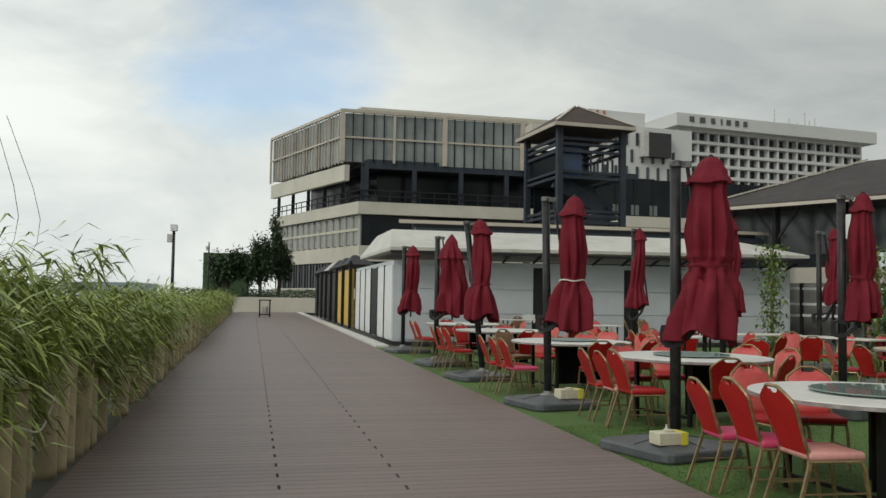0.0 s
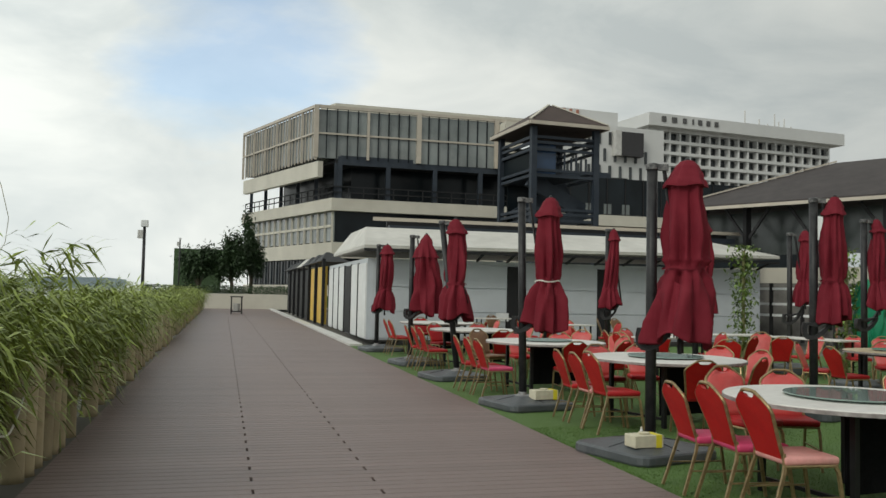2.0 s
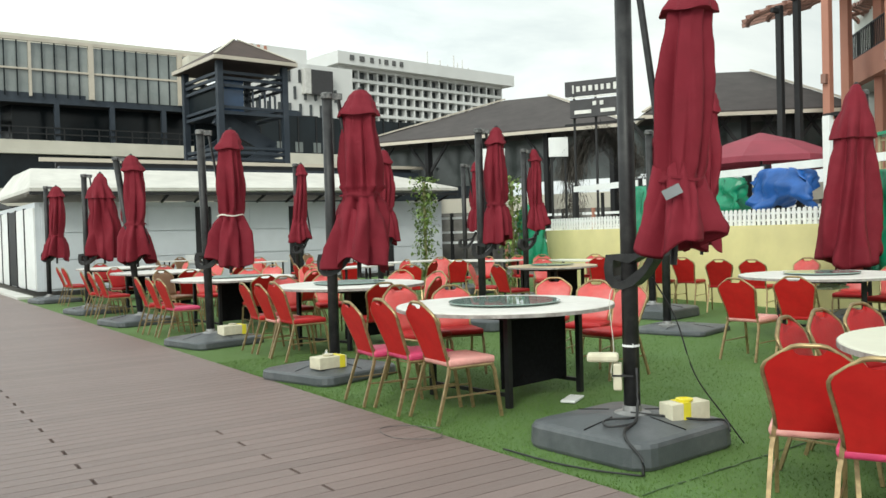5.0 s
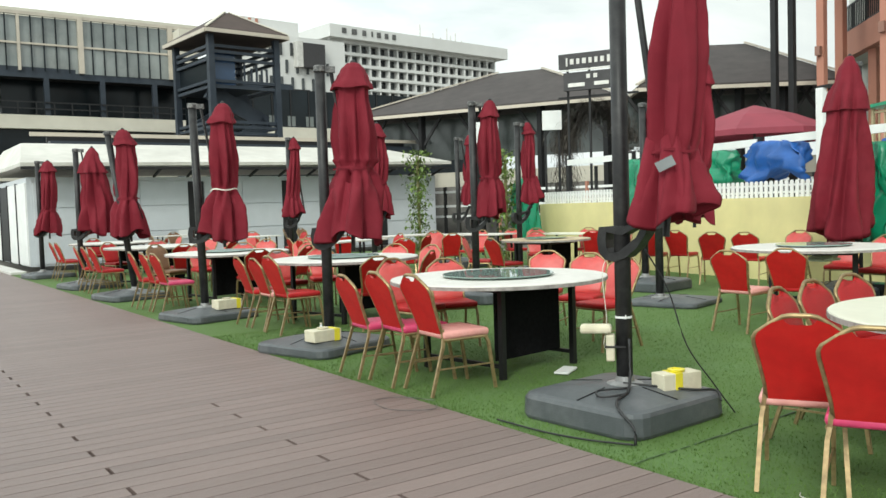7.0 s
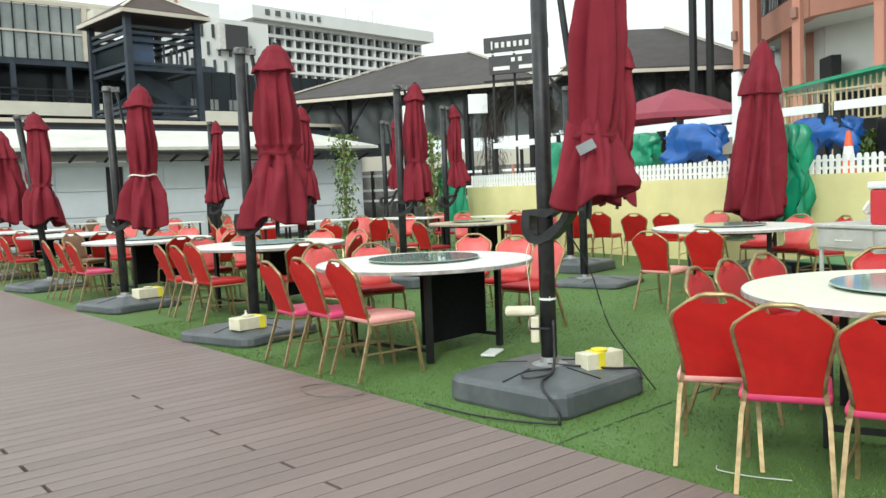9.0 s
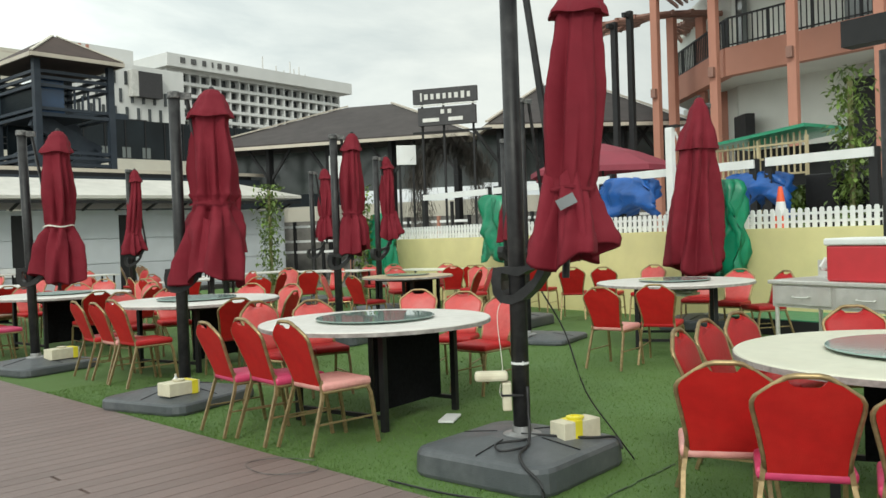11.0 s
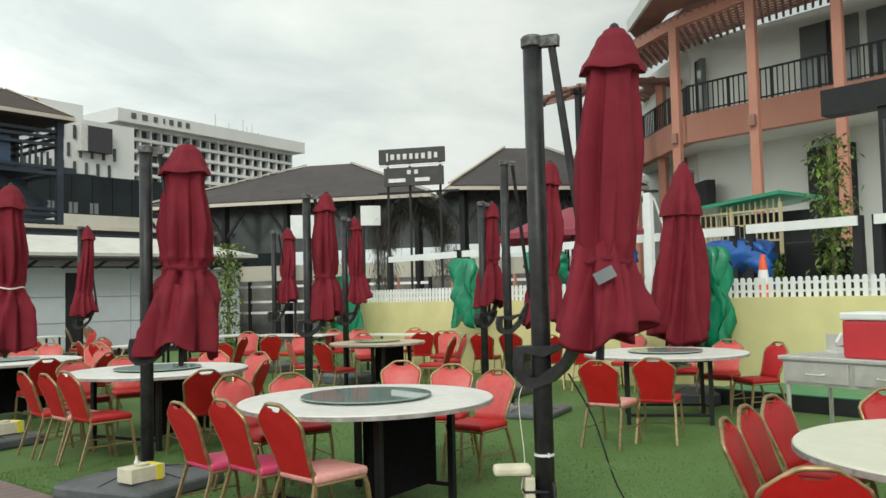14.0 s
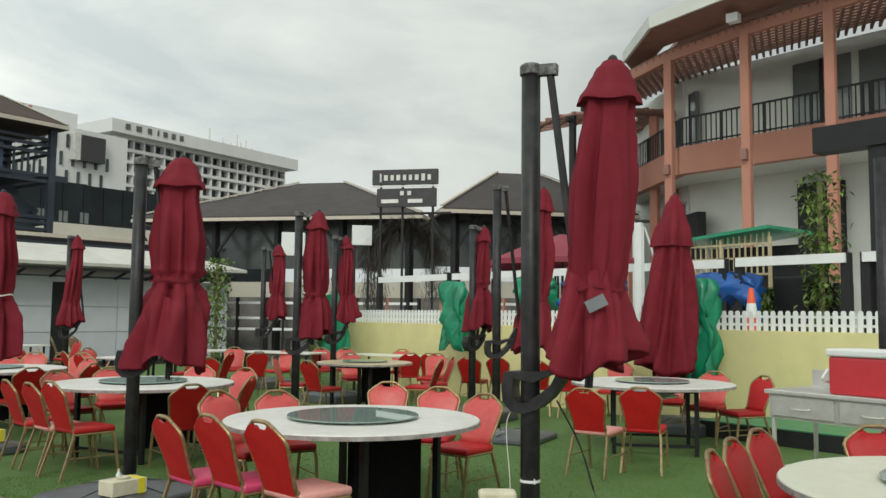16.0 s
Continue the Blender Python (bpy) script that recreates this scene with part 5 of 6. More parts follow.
for z in (14.9, 17.2):
    for d, ln in ((DL, 18.2), (DR, 26 if z > 16 else 19.2)):
        e = gb0 + d * ln
        part("transom", beam(bmesh.new(), (gb0.x, gb0.y, z), (e.x, e.y, z), 0.26 if z > 16 else 0.15), M_TANFRAME, ob_)
a = gb0 + DL * 3 + DR * 3
b = rings(bmesh.new(), [[(q.x, q.y, z) for q in (a, a + DR * 22, a + DR * 22 + DL * 16, a + DL * 16)] for z in (17.0, 18.2)])
part("roof_parapet", b, M_CONC, ob_)
part("stair_wall", new_box((26.2, 76.5, 14.2), (1.6, 2.0, 5.2)), M_CONC, ob_)
for k in range(10):
    p = C0 + DR * (16.5 + k * 1.3)
    part("window", new_box((p.x, p.y + 0.25, 6.9), (0.85, 0.2, 1.3)), M_GLAZE_PALE if k % 3 else M_DARK, ob_)

# ---------------------------------------------------------------- stair tower
tw = thing("stair_tower", pose(23.4, 60.5, 0.6, 0, 0, 4), "dark steel stair tower with a brown hipped roof", "tower")
for sx in (-2.5, 2.5):
    for sy in (-3.0, 3.0):
        part("column", new_box((sx, sy, 6.0), (0.42, 0.42, 14.2)), M_BLUESTEEL, tw)
b = rings(bmesh.new(), [[(-3.1, -3.8, 13.05), (3.1, -3.8, 13.05), (3.1, 3.8, 13.05), (-3.1, 3.8, 13.05)], [(-3.1, -3.8, 13.35), (3.1, -3.8, 13.35), (3.1, 3.8, 13.35), (-3.1, 3.8, 13.35)],
                        [(-0.15, -0.5, 15.25), (0.15, -0.5, 15.25), (0.15, 0.5, 15.25), (-0.15, 0.5, 15.25)]])
part("roof", b, mat("brown_tile", (0.055, 0.036, 0.03), 0.8, vary=0.15, scale=1.2), tw, "brown tiled hipped roof")
for sx, sy, w, d in ((0, -3.85, 6.3, 0.12), (0, 3.85, 6.3, 0.12), (-3.15, 0, 0.12, 7.55), (3.15, 0, 0.12, 7.55)):
    part("eave_board", new_box((sx, sy, 13.16), (w, d, 0.26)), M_TANFRAME, tw)
for sx, sy in ((-3.1, -3.8), (3.1, -3.8)):
    part("hip_cap", beam(bmesh.new(), (sx, sy, 13.4), (sx * 0.05, -0.5, 15.3), 0.2, 0.08), M_CONC, tw)
for z in (12.3, 11.9, 11.4, 9.9, 9.5, 7.1, 6.75, 6.3, 4.0):
    for sx, sy, w, d in ((0, -3.0, 5.0, 0.18), (0, 3.0, 5.0, 0.18), (-2.5, 0, 0.18, 6.0), (2.5, 0, 0.18, 6.0)):
        part("beam", new_box((sx, sy, z), (w, d, 0.2)), M_BLUESTEEL, tw)
for z0, z1, y, sgn in ((9.4, 7.2, -1.6, 1), (6.7, 9.4, 1.2, 1), (7.2, 4.4, -1.6, -1)):
    part("stair_flight", beam(bmesh.new(), (-2.2 * sgn, y, z0), (2.2 * sgn, y, z1), 1.1, 0.45, (0, 1, 0)), M_BLUESTEEL, tw)
part("landing", new_box((-0.6, 0, 9.55), (3.6, 5.6, 0.25)), M_BLUESTEEL, tw)
part("side_glazing", new_box((-2.3, 0.4, 10.7), (0.12, 4.8, 2.0)), M_GLAZE, tw)
part("lift_shaft", new_box((-1.3, -2.2, 10.8), (1.5, 0.9, 2.6)), M_NAVY, tw, "blue glazed shaft")
part("lower_glazing", new_box((0.2, 2.6, 7.8), (4.6, 0.2, 3.2)), M_GLAZE, tw)
for k, (x, h) in enumerate(((0.05, 1.3), (0.6, 0.9), (1.0, 1.2), (1.4, 0.9), (1.8, 0.9))):
    part("sign_bar", new_box((x, -2.85, 10.05 + h / 2), (0.14, 0.08, h)), M_BLUESTEEL, tw, "dark sign bars")

# dark glazed link between tower and hotel
lk = thing("glazed_link", Matrix.Translation((44.7, 79.5, 0)) @ Matrix.Diagonal((1, 1, 1.1, 1)), "dark glazed block behind the kiosks", "building")
part("glazing", new_box((0, 0, 10.2), (34, 6, 3.4)), M_GLAZE, lk)
part("floor_band", new_box((0, -0.2, 8.1), (35, 6.6, 0.95)), M_CONC, lk)
part("base", new_box((0, 0.4, 3.7), (34, 6, 7.8)), M_GLAZE, lk)
for k in range(18):
    part("mullion", new_box((-16.5 + k * 1.94, -3.05, 10.2), (0.1, 0.12, 3.4)), M_DARK, lk)
for k in range(5):
    part("lit_pane", new_box((-14.5 + k * 1.94, -3.03, 9.15), (0.8, 0.1, 0.9)), M_GLAZE_PALE, lk)

# ---------------------------------------------------------------- hotel
H0, H1 = Vector((104.3, 196.5, 0)), Vector((164.0, 203.8, 0))
HD = (H1 - H0).normalized()
H_ANG = math.degrees(math.atan2(HD.y, HD.x))
hl = (H1 - H0).length
hot = thing("hotel", Matrix.Translation(H0 + Vector((0, 0, 1.3))) @ pose(0, 0, 0, 0, 0, H_ANG), "long white hotel slab with a grid of recessed windows", "building")
part("body", new_box((hl / 2, 9, 21), (hl, 15, 46)), M_HOTEL, hot)
part("roof_slab", new_box((hl / 2 + 0.5, 7, 45.6), (hl + 5, 20, 3.2)), M_HOTEL, hot)
ROWS, COLS = 13, 19
wx, wz = hl / COLS, 2.95
win = mesh_of("window", new_box((0, 0, 0), (wx * 0.86, 0.3, wz * 0.72)), M_HOTELWIN)
for r_ in range(ROWS):
    for c_ in range(COLS):
        w_ob = new("window", win)
        w_ob.parent = hot
        w_ob.matrix_basis = pose(wx * (c_ + 0.5), 1.4, 42.1 - wz * r_)
for r_ in range(ROWS + 1):
    part("balcony_slab", new_box((hl / 2, 0.4, 43.6 - wz * r_), (hl, 2.0, 0.8)), M_HOTEL, hot)
for c_ in range(COLS + 1):
    part("fin", new_box((wx * c_, 0.6, 23), (0.5, 1.9, 42)), M_HOTEL, hot)
for k, x in enumerate((2.4, 5.6, 8.8, 11.4, 13.6, 16.2, 18.8)):
    part("sign_bar", new_box((x, -3.1, 45.8), ((1.3, 1.5, 1.1, 0.4, 1.2, 1.1, 1.1)[k], 0.3, 1.35)), M_CAP, hot, "dark sign bars")
for x, h in ((36, 6), (41, 4), (44, 3), (46.5, 6), (48, 4), (50, 5), (52.5, 3)):
    part("antenna", new_box((x, 6, 47 + h / 2), (0.25, 0.25, h)), M_KERB, hot)
part("dish", lathe(bmesh.new(), [(0.1, 0), (1.0, 0.5)], 14, (45.5, 6, 48.5)), M_KERB, hot)
hb = thing("hotel_wing", Matrix.Translation((60.7, 141.0, 4.6)) @ pose(0, 0, 0, 0, 0, 6), "white wing with notched windows and a dark screen", "building")
part("body", new_box((8, 6, 11.7), (22, 10, 33.4)), M_HOTEL, hb)
part("penthouse", new_box((5.4, 9, 30.1), (12, 8, 3.6)), M_HOTEL, hb)
notch = mesh_of("notch", new_box((0, 0, 0), (0.42, 0.4, 2.3)), M_HOTELWIN)
for r_ in range(4):
    for c_ in range(8):
        o = new("notch", notch)
        o.parent = hb
        o.matrix_basis = pose(-1.6 + 2.2 * c_ + (1.1 if r_ % 2 else 0), 0.9, 26.0 - 3.1 * r_)
part("screen", new_box((11.2, 0.2, 25.0), (4.6, 1.6, 4.4)), M_SIGN, hb, "large dark display screen")
part("screen_case", new_box((8.3, 0.5, 25.1), (1.2, 1.8, 4.6)), M_KERB, hb)
for x in (-0.2, 1.2, 2.6):
    part("stripe_panel", new_box((x, 4.9, 30.1), (0.5, 0.3, 3.2)), M_SALMON, hb)

# ---------------------------------------------------------------- brown-roofed pavilions


def pavilion(a, b_, depth, z_eave, z_ridge, ridge0, ridge1, label, seed):
    """A hipped roof over posts; the front eave runs from a to b_."""
    a, b_ = Vector((*a, 0)), Vector((*b_, 0))
    d = (b_ - a).normalized()
    n = Vector((-d.y, d.x, 0))
    if n.x < 0:
        n = -n
    pv = thing("pavilion", pose(0, 0, 0), label, "pavilion")
    ln = (b_ - a).length
    q = [a, b_, b_ + n * depth, a + n * depth]
    r_ = [a + d * ln * ridge0 + n * depth * 0.45, a + d * ln * ridge1 + n * depth * 0.45, a + d * ln * ridge1 + n * depth * 0.55, a + d * ln * ridge0 + n * depth * 0.55]
    b2 = rings(bmesh.new(), [[(p.x, p.y, z_eave) for p in q], [(p.x, p.y, z_eave + 0.1) for p in q], [(p.x, p.y, z_ridge) for p in r_]])
    part("roof", b2, M_ROOF, pv, "dark brown shingled hipped roof")
    for p, e in zip(q, q[1:] + q[:1]):
        part("gutter", beam(bmesh.new(), (p.x, p.y, z_eave - 0.02), (e.x, e.y, z_eave - 0.02), 0.12, 0.12), M_TANFRAME, pv)
    for p, e in ((q[1], r_[1]), (q[0], r_[0])):
        part("hip_cap", beam(bmesh.new(), (p.x, p.y, z_eave + 0.16), (e.x, e.y, z_ridge + 0.05), 0.12, 0.06), M_TANFRAME, pv)
    for k in range(5):
        p = a + d * (0.6 + (ln - 1.2) * k / 4) + n * 0.7
        part("post", beam(bmesh.new(), (p.x, p.y, 0), (p.x, p.y, z_eave), 0.22), M_BLACK, pv)
        for sg in (-1, 1):
            e = p + d * 0.9 * sg
            part("brace", beam(bmesh.new(), (p.x, p.y, z_eave - 1.3), (e.x, e.y, z_eave - 0.05), 0.1), M_DARK, pv)
    p0, p1 = a + n * 2.2, b_ + n * 2.2
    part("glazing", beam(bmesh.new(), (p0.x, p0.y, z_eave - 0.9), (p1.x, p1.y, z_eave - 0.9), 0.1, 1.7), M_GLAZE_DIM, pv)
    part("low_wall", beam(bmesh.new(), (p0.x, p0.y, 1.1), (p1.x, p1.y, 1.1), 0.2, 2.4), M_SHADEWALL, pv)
    part("wall_band", beam(bmesh.new(), (p0.x, p0.y, 2.45), (p1.x, p1.y, 2.45), 0.26, 0.6), M_CONC, pv, "cream painted band")
    f0, f1 = a - n * 0.2, b_ - n * 0.2
    for z in (0.95, 1.35, 1.9):
        part("rail", beam(bmesh.new(), (f0.x, f0.y, z), (f1.x, f1.y, z), 0.05, 0.09), M_WHITE, pv)
    for k in range(11):
        q_ = f0 + (f1 - f0) * (k / 10)
        part("stake", beam(bmesh.new(), (q_.x, q_.y, 0), (q_.x, q_.y, 2.1), 0.1), M_DARK if k % 3 else M_SALMON, pv)
    return pv


pavilion((17.2, 31.4), (22.6, 21.4), 11, 5.02, 7.1, 0.42, 0.6, "open pavilion with a broad dark brown roof", 1)
pavilion((21.6, 19.6), (27.0, 15.2), 11, 5.0, 7.2, 0.45, 0.7, "second pavilion with a dark brown roof", 2)

# sign above the pavilion
sg = thing("roof_sign", Matrix.Translation((14.75, 15.95, 0.2)) @ pose(0, 0, 0, 0, 0, -62), "black two-panel sign board on a steel frame", "sign")
part("upper_board", new_box((0.78, 0, 4.62), (1.62, 0.12, 0.36)), M_SIGN, sg)
part("lower_board", new_box((0.82, 0.0, 4.12), (1.46, 0.12, 0.44)), M_SIGN, sg)
part("trim", new_box((0.78, -0.065, 4.39), (1.6, 0.02, 0.035)), M_LETTER, sg)
x = 0.16
for k, (w, h) in enumerate(((0.05, 0.2), (0.12, 0.13), (0.10, 0.13), (0.12, 0.13), (0.10, 0.13), (0.10, 0.13), (0.12, 0.13), (0.11, 0.17), (0.10, 0.13))):
    part("letter_bar", new_box((x + w / 2, -0.07, 4.60), (w * 0.75, 0.02, h)), M_LETTER, sg)
    x += w + 0.045
for k, (w, x) in enumerate(((0.42, 0.42), (0.36, 1.05))):
    part("letter_bar", new_box((x, -0.07, 4.03), (w, 0.02, 0.09)), M_LETTER, sg)
for x in (0.72, 0.9):
    part("letter_bar", new_box((x, -0.07, 4.22), (0.09, 0.02, 0.1)), M_LETTER, sg)
for x in (0.15, 0.7, 1.45):
    part("post", beam(bmesh.new(), (x, 0.1, -0.22), (x, 0.1, 4.8), 0.05), M_DARK, sg)
part("cross_bar", beam(bmesh.new(), (-0.1, 0.1, 3.75), (1.9, 0.1, 3.75), 0.05), M_DARK, sg)

for x, y, z, w, h in ((14.4, 18.5, 3.3, 0.6, 0.6), (15.2, 16.8, 3.5, 0.5, 0.5)):
    wb = thing("sign_board", pose(x, y, 0, 0, 0, -38), "blank white board on posts near the pavilion", "board")
    part("panel", new_box((0, 0, z), (w, 0.06, h), 0, 0.01), M_WHITE, wb)
    part("post", new_box((-w * 0.35, 0.06, z / 2), (0.06, 0.06, z)), M_DARK, wb)
    part("post", new_box((w * 0.35, 0.06, z / 2), (0.06, 0.06, z)), M_DARK, wb)

# dry twig arch under the sign
vs, fs = [], []
rnd = random.Random(77)
ar = Vector((15.6, 16.9, 1.25))
ad = Vector((0.80, -0.60, 0))
for _ in range(9000):
    a = rnd.uniform(-0.25, math.pi + 0.25)
    rr = 0.95 + rnd.gauss(0, 0.13)
    h = 1.55 + 1.0 * math.sin(a) * rr if 0 < a < math.pi else 1.55 - abs(math.sin(a)) * 4.2
    p = ar + ad * (0.9 + rr * math.cos(a) * 0.85) + Vector((rnd.gauss(0, 0.12), rnd.gauss(0, 0.12), h))
    d = ad * (-math.sin(a)) + Vector((0, 0, math.cos(a))) + Vector((rnd.gauss(0, 0.5), rnd.gauss(0, 0.5), rnd.gauss(0, 0.5)))
    leaf(p, d, rnd.uniform(0.15, 0.4), 0.007, vs, fs, 0.15)
me = bpy.data.meshes.new("twig_arch")
me.from_pydata(vs, [], fs)
me.materials.append(M_TWIG)
tagged(new("twig_arch", me), "dark arch woven from dry twigs", "arch", kind="stuff")


def vine_post(x, y, z, h, seed, label):
    r0 = random.Random(seed)
    t = thing("vine_post", pose(x, y, z), label, "vine")
    part("post", tube(bmesh.new(), [(0, 0, 0), (0, 0, h)], 0.04, 6), M_STALK, t)
    v2, f2 = [], []
    for _ in range(900):
        p = Vector((r0.gauss(0, 0.14), r0.gauss(0, 0.14), r0.uniform(0, h + 0.15)))
        leaf(p, Vector((r0.uniform(-1, 1), r0.uniform(-1, 1), r0.uniform(-1, 0.3))), r0.uniform(0.07, 0.13), r0.uniform(0.02, 0.04), v2, f2)
    me2 = bpy.data.meshes.new("leaves")
    me2.from_pydata(v2, [], f2)
    me2.materials.append(M_VINE)
    o = new("leaves", me2)
    o.parent = t


vine_post(11.5, 17.6, 0, 2.6, 1, "post wrapped in pale green climbing vine")
vine_post(12.6, 15.6, 0, 2.5, 2, "post wrapped in pale green climbing vine")
c = on_wall(0.77, 1.3, 1.28)
vine_post(c.x, c.y, c.z, 2.2, 3, "post wrapped in pale green climbing vine")
c = on_wall(-0.23, 1.5, 1.28)
vine_post(c.x, c.y, c.z, 0.55, 4, "climbing vine on a terrace column")

# bamboo hut with a green roof on the terrace
hut = thing("bamboo_hut", Matrix.Translation(on_wall(-2.15, 4.0, 1.30)) @ pose(0, 0, 0, 0, 0, W_ANG) @ Matrix.Diagonal((0.68, 0.8, 1, 1)), "bamboo bar hut with a green corrugated roof", "hut")
part("roof", rings(bmesh.new(), [[(-1.6, -0.9, 1.62), (1.5, -0.9, 1.8), (1.5, 1.2, 1.8), (-1.6, 1.2, 1.62)], [(-1.6, -0.9, 1.68), (1.5, -0.9, 1.86), (1.5, 1.2, 1.86), (-1.6, 1.2, 1.68)]]), M_GREENTARP, hut, "green sheet roof")
for k in range(18):
    x = -1.5 + k * 0.17
    part("slat", beam(bmesh.new(), (x, -0.7, 1.0), (x, -0.7, 1.68 + 0.05 * x), 0.035), M_BAMBOO, hut)
for z in (1.0, 1.3, 1.55):
    part("rail", beam(bmesh.new(), (-1.55, -0.72, z), (1.45, -0.72, z), 0.035), M_BAMBOO, hut)
part("back", new_box((0, 0.8, 0.8), (2.9, 0.1, 1.6)), M_DARK, hut)
for x in (-1.5, 0.0, 1.42):
    part("post", beam(bmesh.new(), (x, -0.72, 0), (x, -0.72, 1.66), 0.07), M_BAMBOO, hut)

# open burgundy parasols further back
for x, y, z, w in ((16.5, 11.7, 3.35, 1.7), (18.2, 12.9, 3.5, 1.8), (19.8, 14.0, 3.5, 1.8)):
    op = thing("open_parasol", pose(x, y, 1.25), "open burgundy parasol on the terrace", "parasol", "open parasols")
    b = rings(bmesh.new(), [[(w * k * math.cos(q * math.tau / 8 + 0.39), w * k * math.sin(q * math.tau / 8 + 0.39), zz - 1.25) for q in range(8)] for k, zz in ((1.0, z - 0.72), (1.0, z - 0.6), (0.5, z - 0.24), (0.03, z))], cap=False)
    part("canopy", b, M_AWNING, op)
    part("pole", tube(bmesh.new(), [(0, 0, 0), (0, 0, z - 1.3)], 0.03, 8), M_POLE, op)

# ---------------------------------------------------------------- salmon building with balconies
rb = thing("balcony_building", pose(0, 0, 0), "salmon and off-white building with balconies and pergola roof", "building")
PTS = [Vector((28.6, 16.6, 0)), Vector((24.6, 12.5, 0)), Vector((23.65, 6.9, 0)), Vector((22.5, -1.0, 0))]
for p, e in zip(PTS, PTS[1:]):
    d = (e - p).normalized()
    part("balcony_edge", beam(bmesh.new(), (p.x, p.y, 6.30), (e.x, e.y, 6.30), 0.3, 0.84), M_SALMON, rb)
    ln = (e - p).length
    part("handrail", beam(bmesh.new(), (p.x, p.y, 7.62), (e.x, e.y, 7.62), 0.06, 0.05), M_BLACK, rb)
    part("bottom_rail", beam(bmesh.new(), (p.x, p.y, 6.82), (e.x, e.y, 6.82), 0.05, 0.04), M_BLACK, rb)
    k = 0
    while k * 0.17 < ln:
        q = p + d * k * 0.17
        part("baluster", beam(bmesh.new(), (q.x, q.y, 6.72), (q.x, q.y, 7.62), 0.075 if k % 8 == 0 else 0.03), M_BLACK, rb)
        k += 1
OUT = Vector((0.97, 0.22, 0))
b = bmesh.new()
rings(b, [[(q.x, q.y, z) for q in (PTS[0], PTS[1], PTS[2], PTS[3], PTS[3] + OUT * 5, PTS[0] + OUT * 5)] for z in (5.95, 6.7)])
part("balcony_floor", b, M_WALLW, rb)
WP = [p + OUT * 2.3 + Vector((0, 0.3, 0)) for p in PTS]
for p, e in zip(WP, WP[1:]):
    part("upper_wall", beam(bmesh.new(), (p.x, p.y, 8.1), (e.x, e.y, 8.1), 0.25, 2.9), M_WALLW, rb)
    part("lower_wall", beam(bmesh.new(), (p.x + 0.3, p.y, 3.6), (e.x + 0.3, e.y, 3.6), 0.25, 4.8), M_WALLW, rb)
for x, y, w, z0, z1, an in ((25.98, 8.75, 1.7, 6.75, 9.1, 80), (25.50, 5.9, 3.6, 6.9, 9.1, 80), (26.75, 13.1, 1.0, 6.75, 8.9, 45)):
    dr = part("sliding_door", new_box((x - 0.05, y, (z0 + z1) / 2), (w, 0.16, z1 - z0), an), M_GLAZE_PALE, rb)
    part("frame", new_box((x - 0.12, y, (z0 + z1) / 2), (0.09, 0.1, z1 - z0), an), M_DARK, dr)
# Dark boxes in the wall paint the shaded interiors of the door openings.
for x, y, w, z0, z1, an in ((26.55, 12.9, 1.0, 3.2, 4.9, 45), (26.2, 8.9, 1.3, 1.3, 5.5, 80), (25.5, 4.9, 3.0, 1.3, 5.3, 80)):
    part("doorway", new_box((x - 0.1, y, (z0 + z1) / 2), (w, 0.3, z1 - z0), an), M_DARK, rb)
COLS_ = ((24.9, 15.1), (23.0, 12.15), (22.05, 9.55), (21.5, 7.3), (21.0, 5.0), (20.5, 2.6))
for x, y in COLS_:
    cl_ = part("column", new_box((x, y, 5.2), (0.24, 0.24, 7.9), 0, 0.02), M_SALMON, rb, "salmon round-edged column")
    part("wall_light", new_box((x - 0.2, y, 5.75), (0.14, 0.16, 0.28)), M_SLAT, cl_)
TOPS = [Vector((x, y, 9.1)) for x, y in COLS_]
for p, e in zip(TOPS, TOPS[1:]):
    part("eave_beam", beam(bmesh.new(), p, e, 0.18, 0.3), M_SALMON, rb)
    for k in range(10):
        q = p + (e - p) * k / 10
        part("pergola_slat", beam(bmesh.new(), q + Vector((-0.1, 0, 0.12)), q + OUT * 4.0 + Vector((0, 0.4, 0.4)), 0.07, 0.12), M_SLAT, rb)
    for k in range(13):
        q0, q1 = p + OUT * (0.34 * k) + Vector((0, 0, 0.2 + 0.034 * k)), e + OUT * (0.34 * k) + Vector((0, 0, 0.2 + 0.034 * k))
        part("pergola_batten", beam(bmesh.new(), q0, q1, 0.11, 0.04), M_SLAT, rb)
RF = [Vector((24.52, 14.41, 9.79)), Vector((21.40, 11.94, 9.56)), Vector((18.93, 4.33, 9.64)), Vector((16.45, -3.28, 9.71))]
for a0, a1, z0, z1 in ((0.0, 1.7, 0.0, -0.1), (4.2, 12.0, 0.9, 2.6)):
    rows_ = [[p + OUT * a0 + Vector((0, 0, z0)) for p in RF], [p + OUT * a1 + Vector((0, 0, z1)) for p in RF]]
    loop_ = rows_[0] + rows_[1][::-1]
    part("roof", rings(bmesh.new(), [loop_, [q + Vector((0, 0, 0.12)) for q in loop_]]), M_SLAT, rb, "overhanging brown soffit and roof")
for p, e in zip(RF, RF[1:]):
    part("fascia", beam(bmesh.new(), p + Vector((0, 0, 0.1)), e + Vector((0, 0, 0.1)), 0.08, 0.36), M_WALLW, rb)
part("flood_lamp", new_box((21.4, 9.6, 9.25), (0.25, 0.3, 0.22)), M_WHITE, rb)
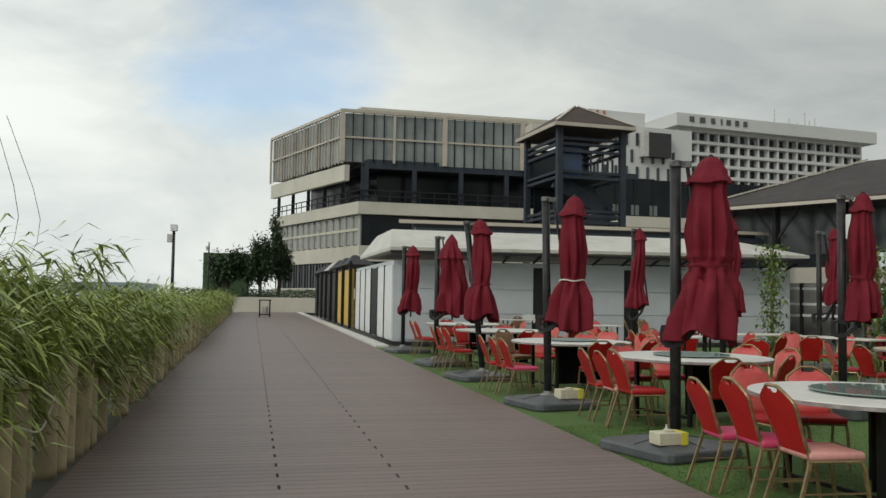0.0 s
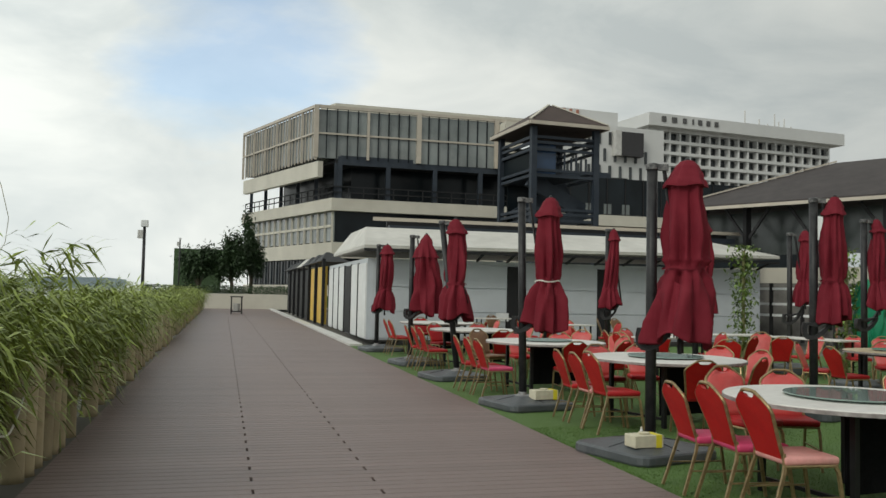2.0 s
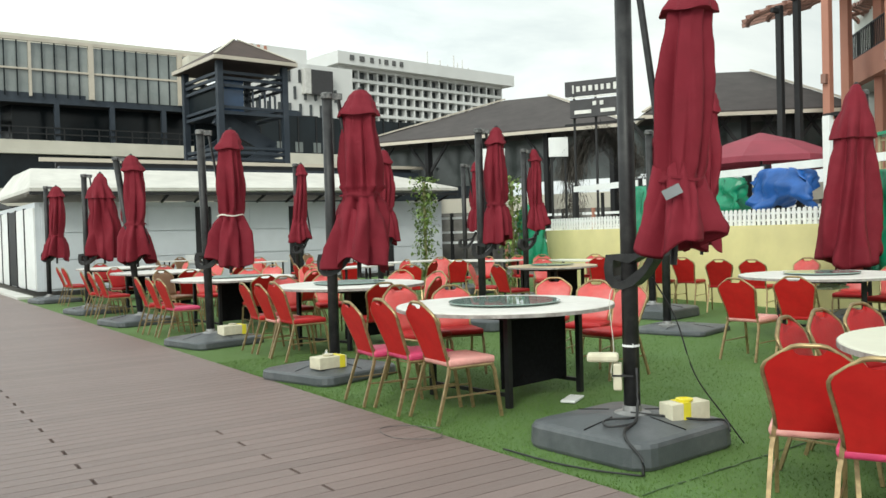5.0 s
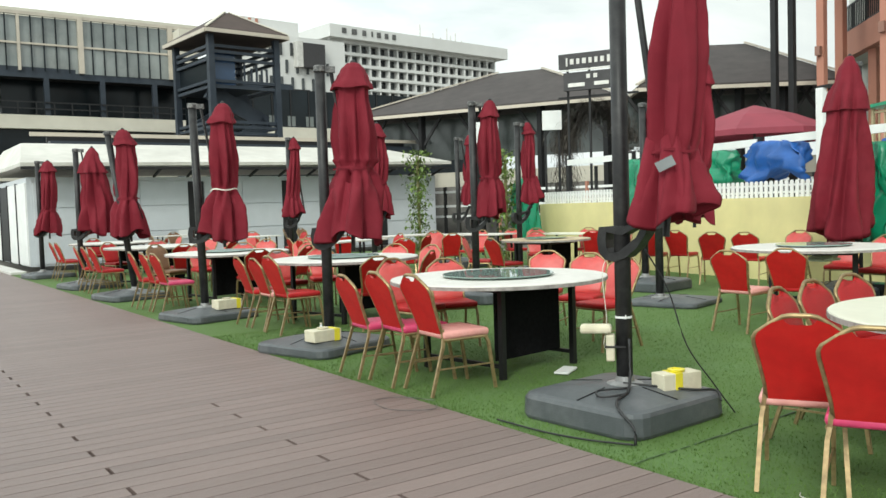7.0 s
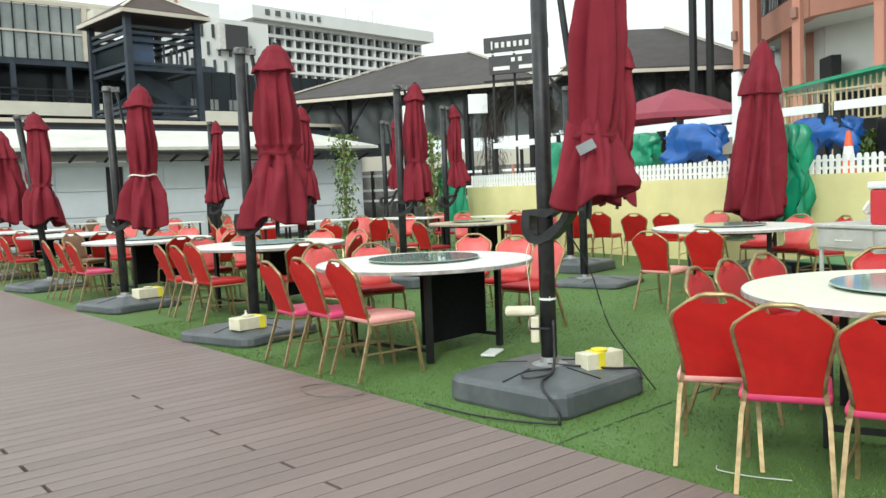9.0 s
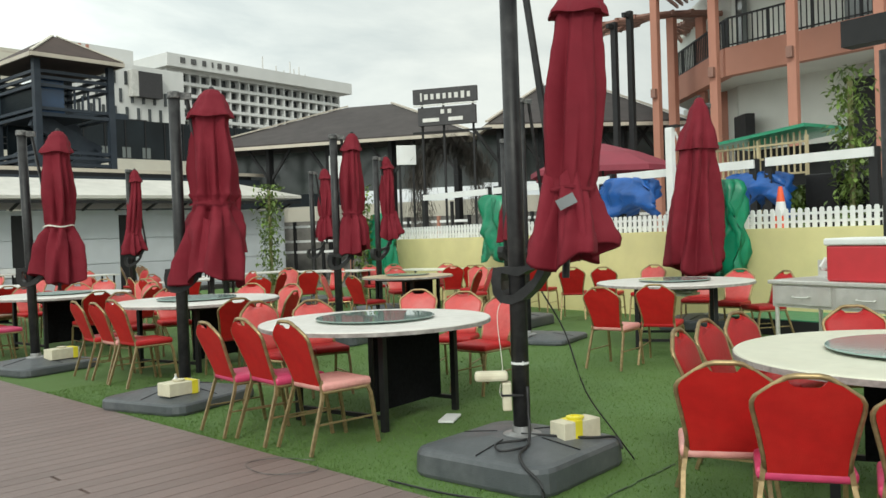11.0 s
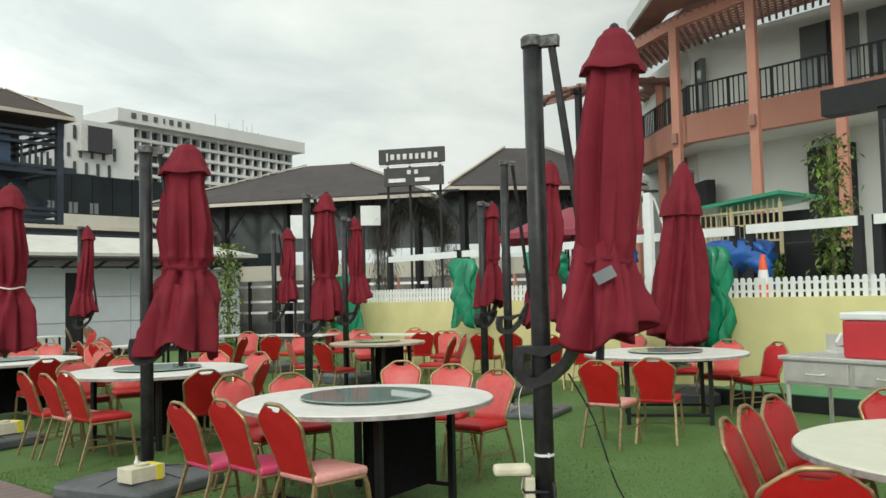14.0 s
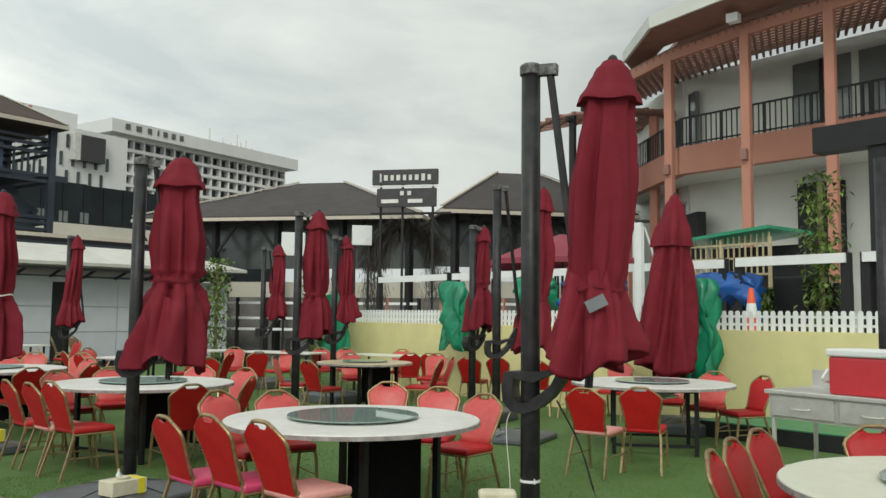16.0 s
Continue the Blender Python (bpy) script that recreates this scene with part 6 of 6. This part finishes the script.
# circular pergola and dark masts left of it
pg = thing("round_pergola", pose(28.2, 16.7, 0), "brown circular pergola roof on salmon posts", "pergola")
for k in range(9):
    a = math.radians(150 + k * 22)
    x, y = 2.6 * math.cos(a), 2.6 * math.sin(a)
    if k > 2:
        part("post", new_box((x, y, 4.8), (0.26, 0.26, 7.2)), M_SALMON, pg)
for rr, z in ((2.9, 8.5), (2.2, 8.6), (1.5, 8.75)):
    part("hoop", tube(bmesh.new(), [(rr * math.cos(math.radians(120 + k * 12)), rr * math.sin(math.radians(120 + k * 12)), z) for k in range(22)], 0.09, 6), M_SLAT, pg)
for k in range(22):
    a = math.radians(120 + k * 12)
    part("slat", beam(bmesh.new(), (3.1 * math.cos(a), 3.1 * math.sin(a), 8.5), (0.8 * math.cos(a), 0.8 * math.sin(a), 8.9), 0.09, 0.14), M_SLAT, pg)
for x, y, h in ((21.6, 14.55, 6.2), (21.9, 14.2, 6.5)):
    mst = thing("dark_mast", pose(x, y, 1.25), "dark steel mast on the terrace", "mast")
    part("shaft", new_box((0, 0, h / 2), (0.16, 0.16, h)), M_DARK, mst)
    part("bracket", new_box((-0.15, 0, h - 0.15), (0.4, 0.1, 0.12)), M_DARK, mst)
# dark gate arch on the terrace
ga = thing("dark_arch", Matrix.Translation(on_wall(1.75, 1.0, 1.28)) @ pose(0, 0, 0, 0, 0, W_ANG), "dark timber stage frame on the terrace", "frame")
part("post", new_box((0, 0, 1.45), (0.22, 0.22, 2.9)), M_DARK, ga)
part("lintel", new_box((0.75, 0, 2.72), (3.2, 0.3, 0.36)), M_DARK, ga)

# ---------------------------------------------------------------- deck boards
near_rows = range(0, 146)
lengths = {}
for r_ in (0, 1, 2):
    j = joint_of(r_)
    lengths[r_] = (mesh_of("deck_board", deck_box(DECK_L, j - 0.011), M_DECK), mesh_of("deck_board", deck_box(j + 0.011, DECK_R), M_DECK))
Y0 = 4.101 - PITCH * 18
whole = mesh_of("deck_board", deck_box(DECK_L, DECK_R), M_DECK)
for i in near_rows:
    for me in lengths[i % 3] if i % 3 or Y0 + PITCH * i < 6.4 else (whole,):
        o = new("deck_board", me)
        o.parent = floor
        o.matrix_basis = pose(0, Y0 + PITCH * i, 0)
vs, fs = [], []
for i in list(range(-40, 0)) + list(range(146, 482)):
    yy = Y0 + PITCH * i
    j = joint_of(i % 3)
    for x0, x1 in ((DECK_L, j - 0.011), (j + 0.011, DECK_R)) if i % 3 else ((DECK_L, DECK_R),):
        k = len(vs)
        h = (PITCH - 0.0075) / 2
        vs += [(x0, yy - h, 0), (x1, yy - h, 0), (x1, yy + h, 0), (x0, yy + h, 0), (x0, yy - h, -0.026), (x1, yy - h, -0.026), (x1, yy + h, -0.026), (x0, yy + h, -0.026)]
        fs += [(k, k + 1, k + 2, k + 3), (k, k + 4, k + 5, k + 1), (k + 2, k + 6, k + 7, k + 3), (k + 1, k + 5, k + 6, k + 2), (k, k + 3, k + 7, k + 4)]
me = bpy.data.meshes.new("far_deck_boards")
me.from_pydata(vs, [], fs)
me.materials.append(M_DECK_FAR)
o = new("far_deck_boards", me)
o.parent = floor
tagged(o, "reddish brown composite deck boards", kind="stuff")
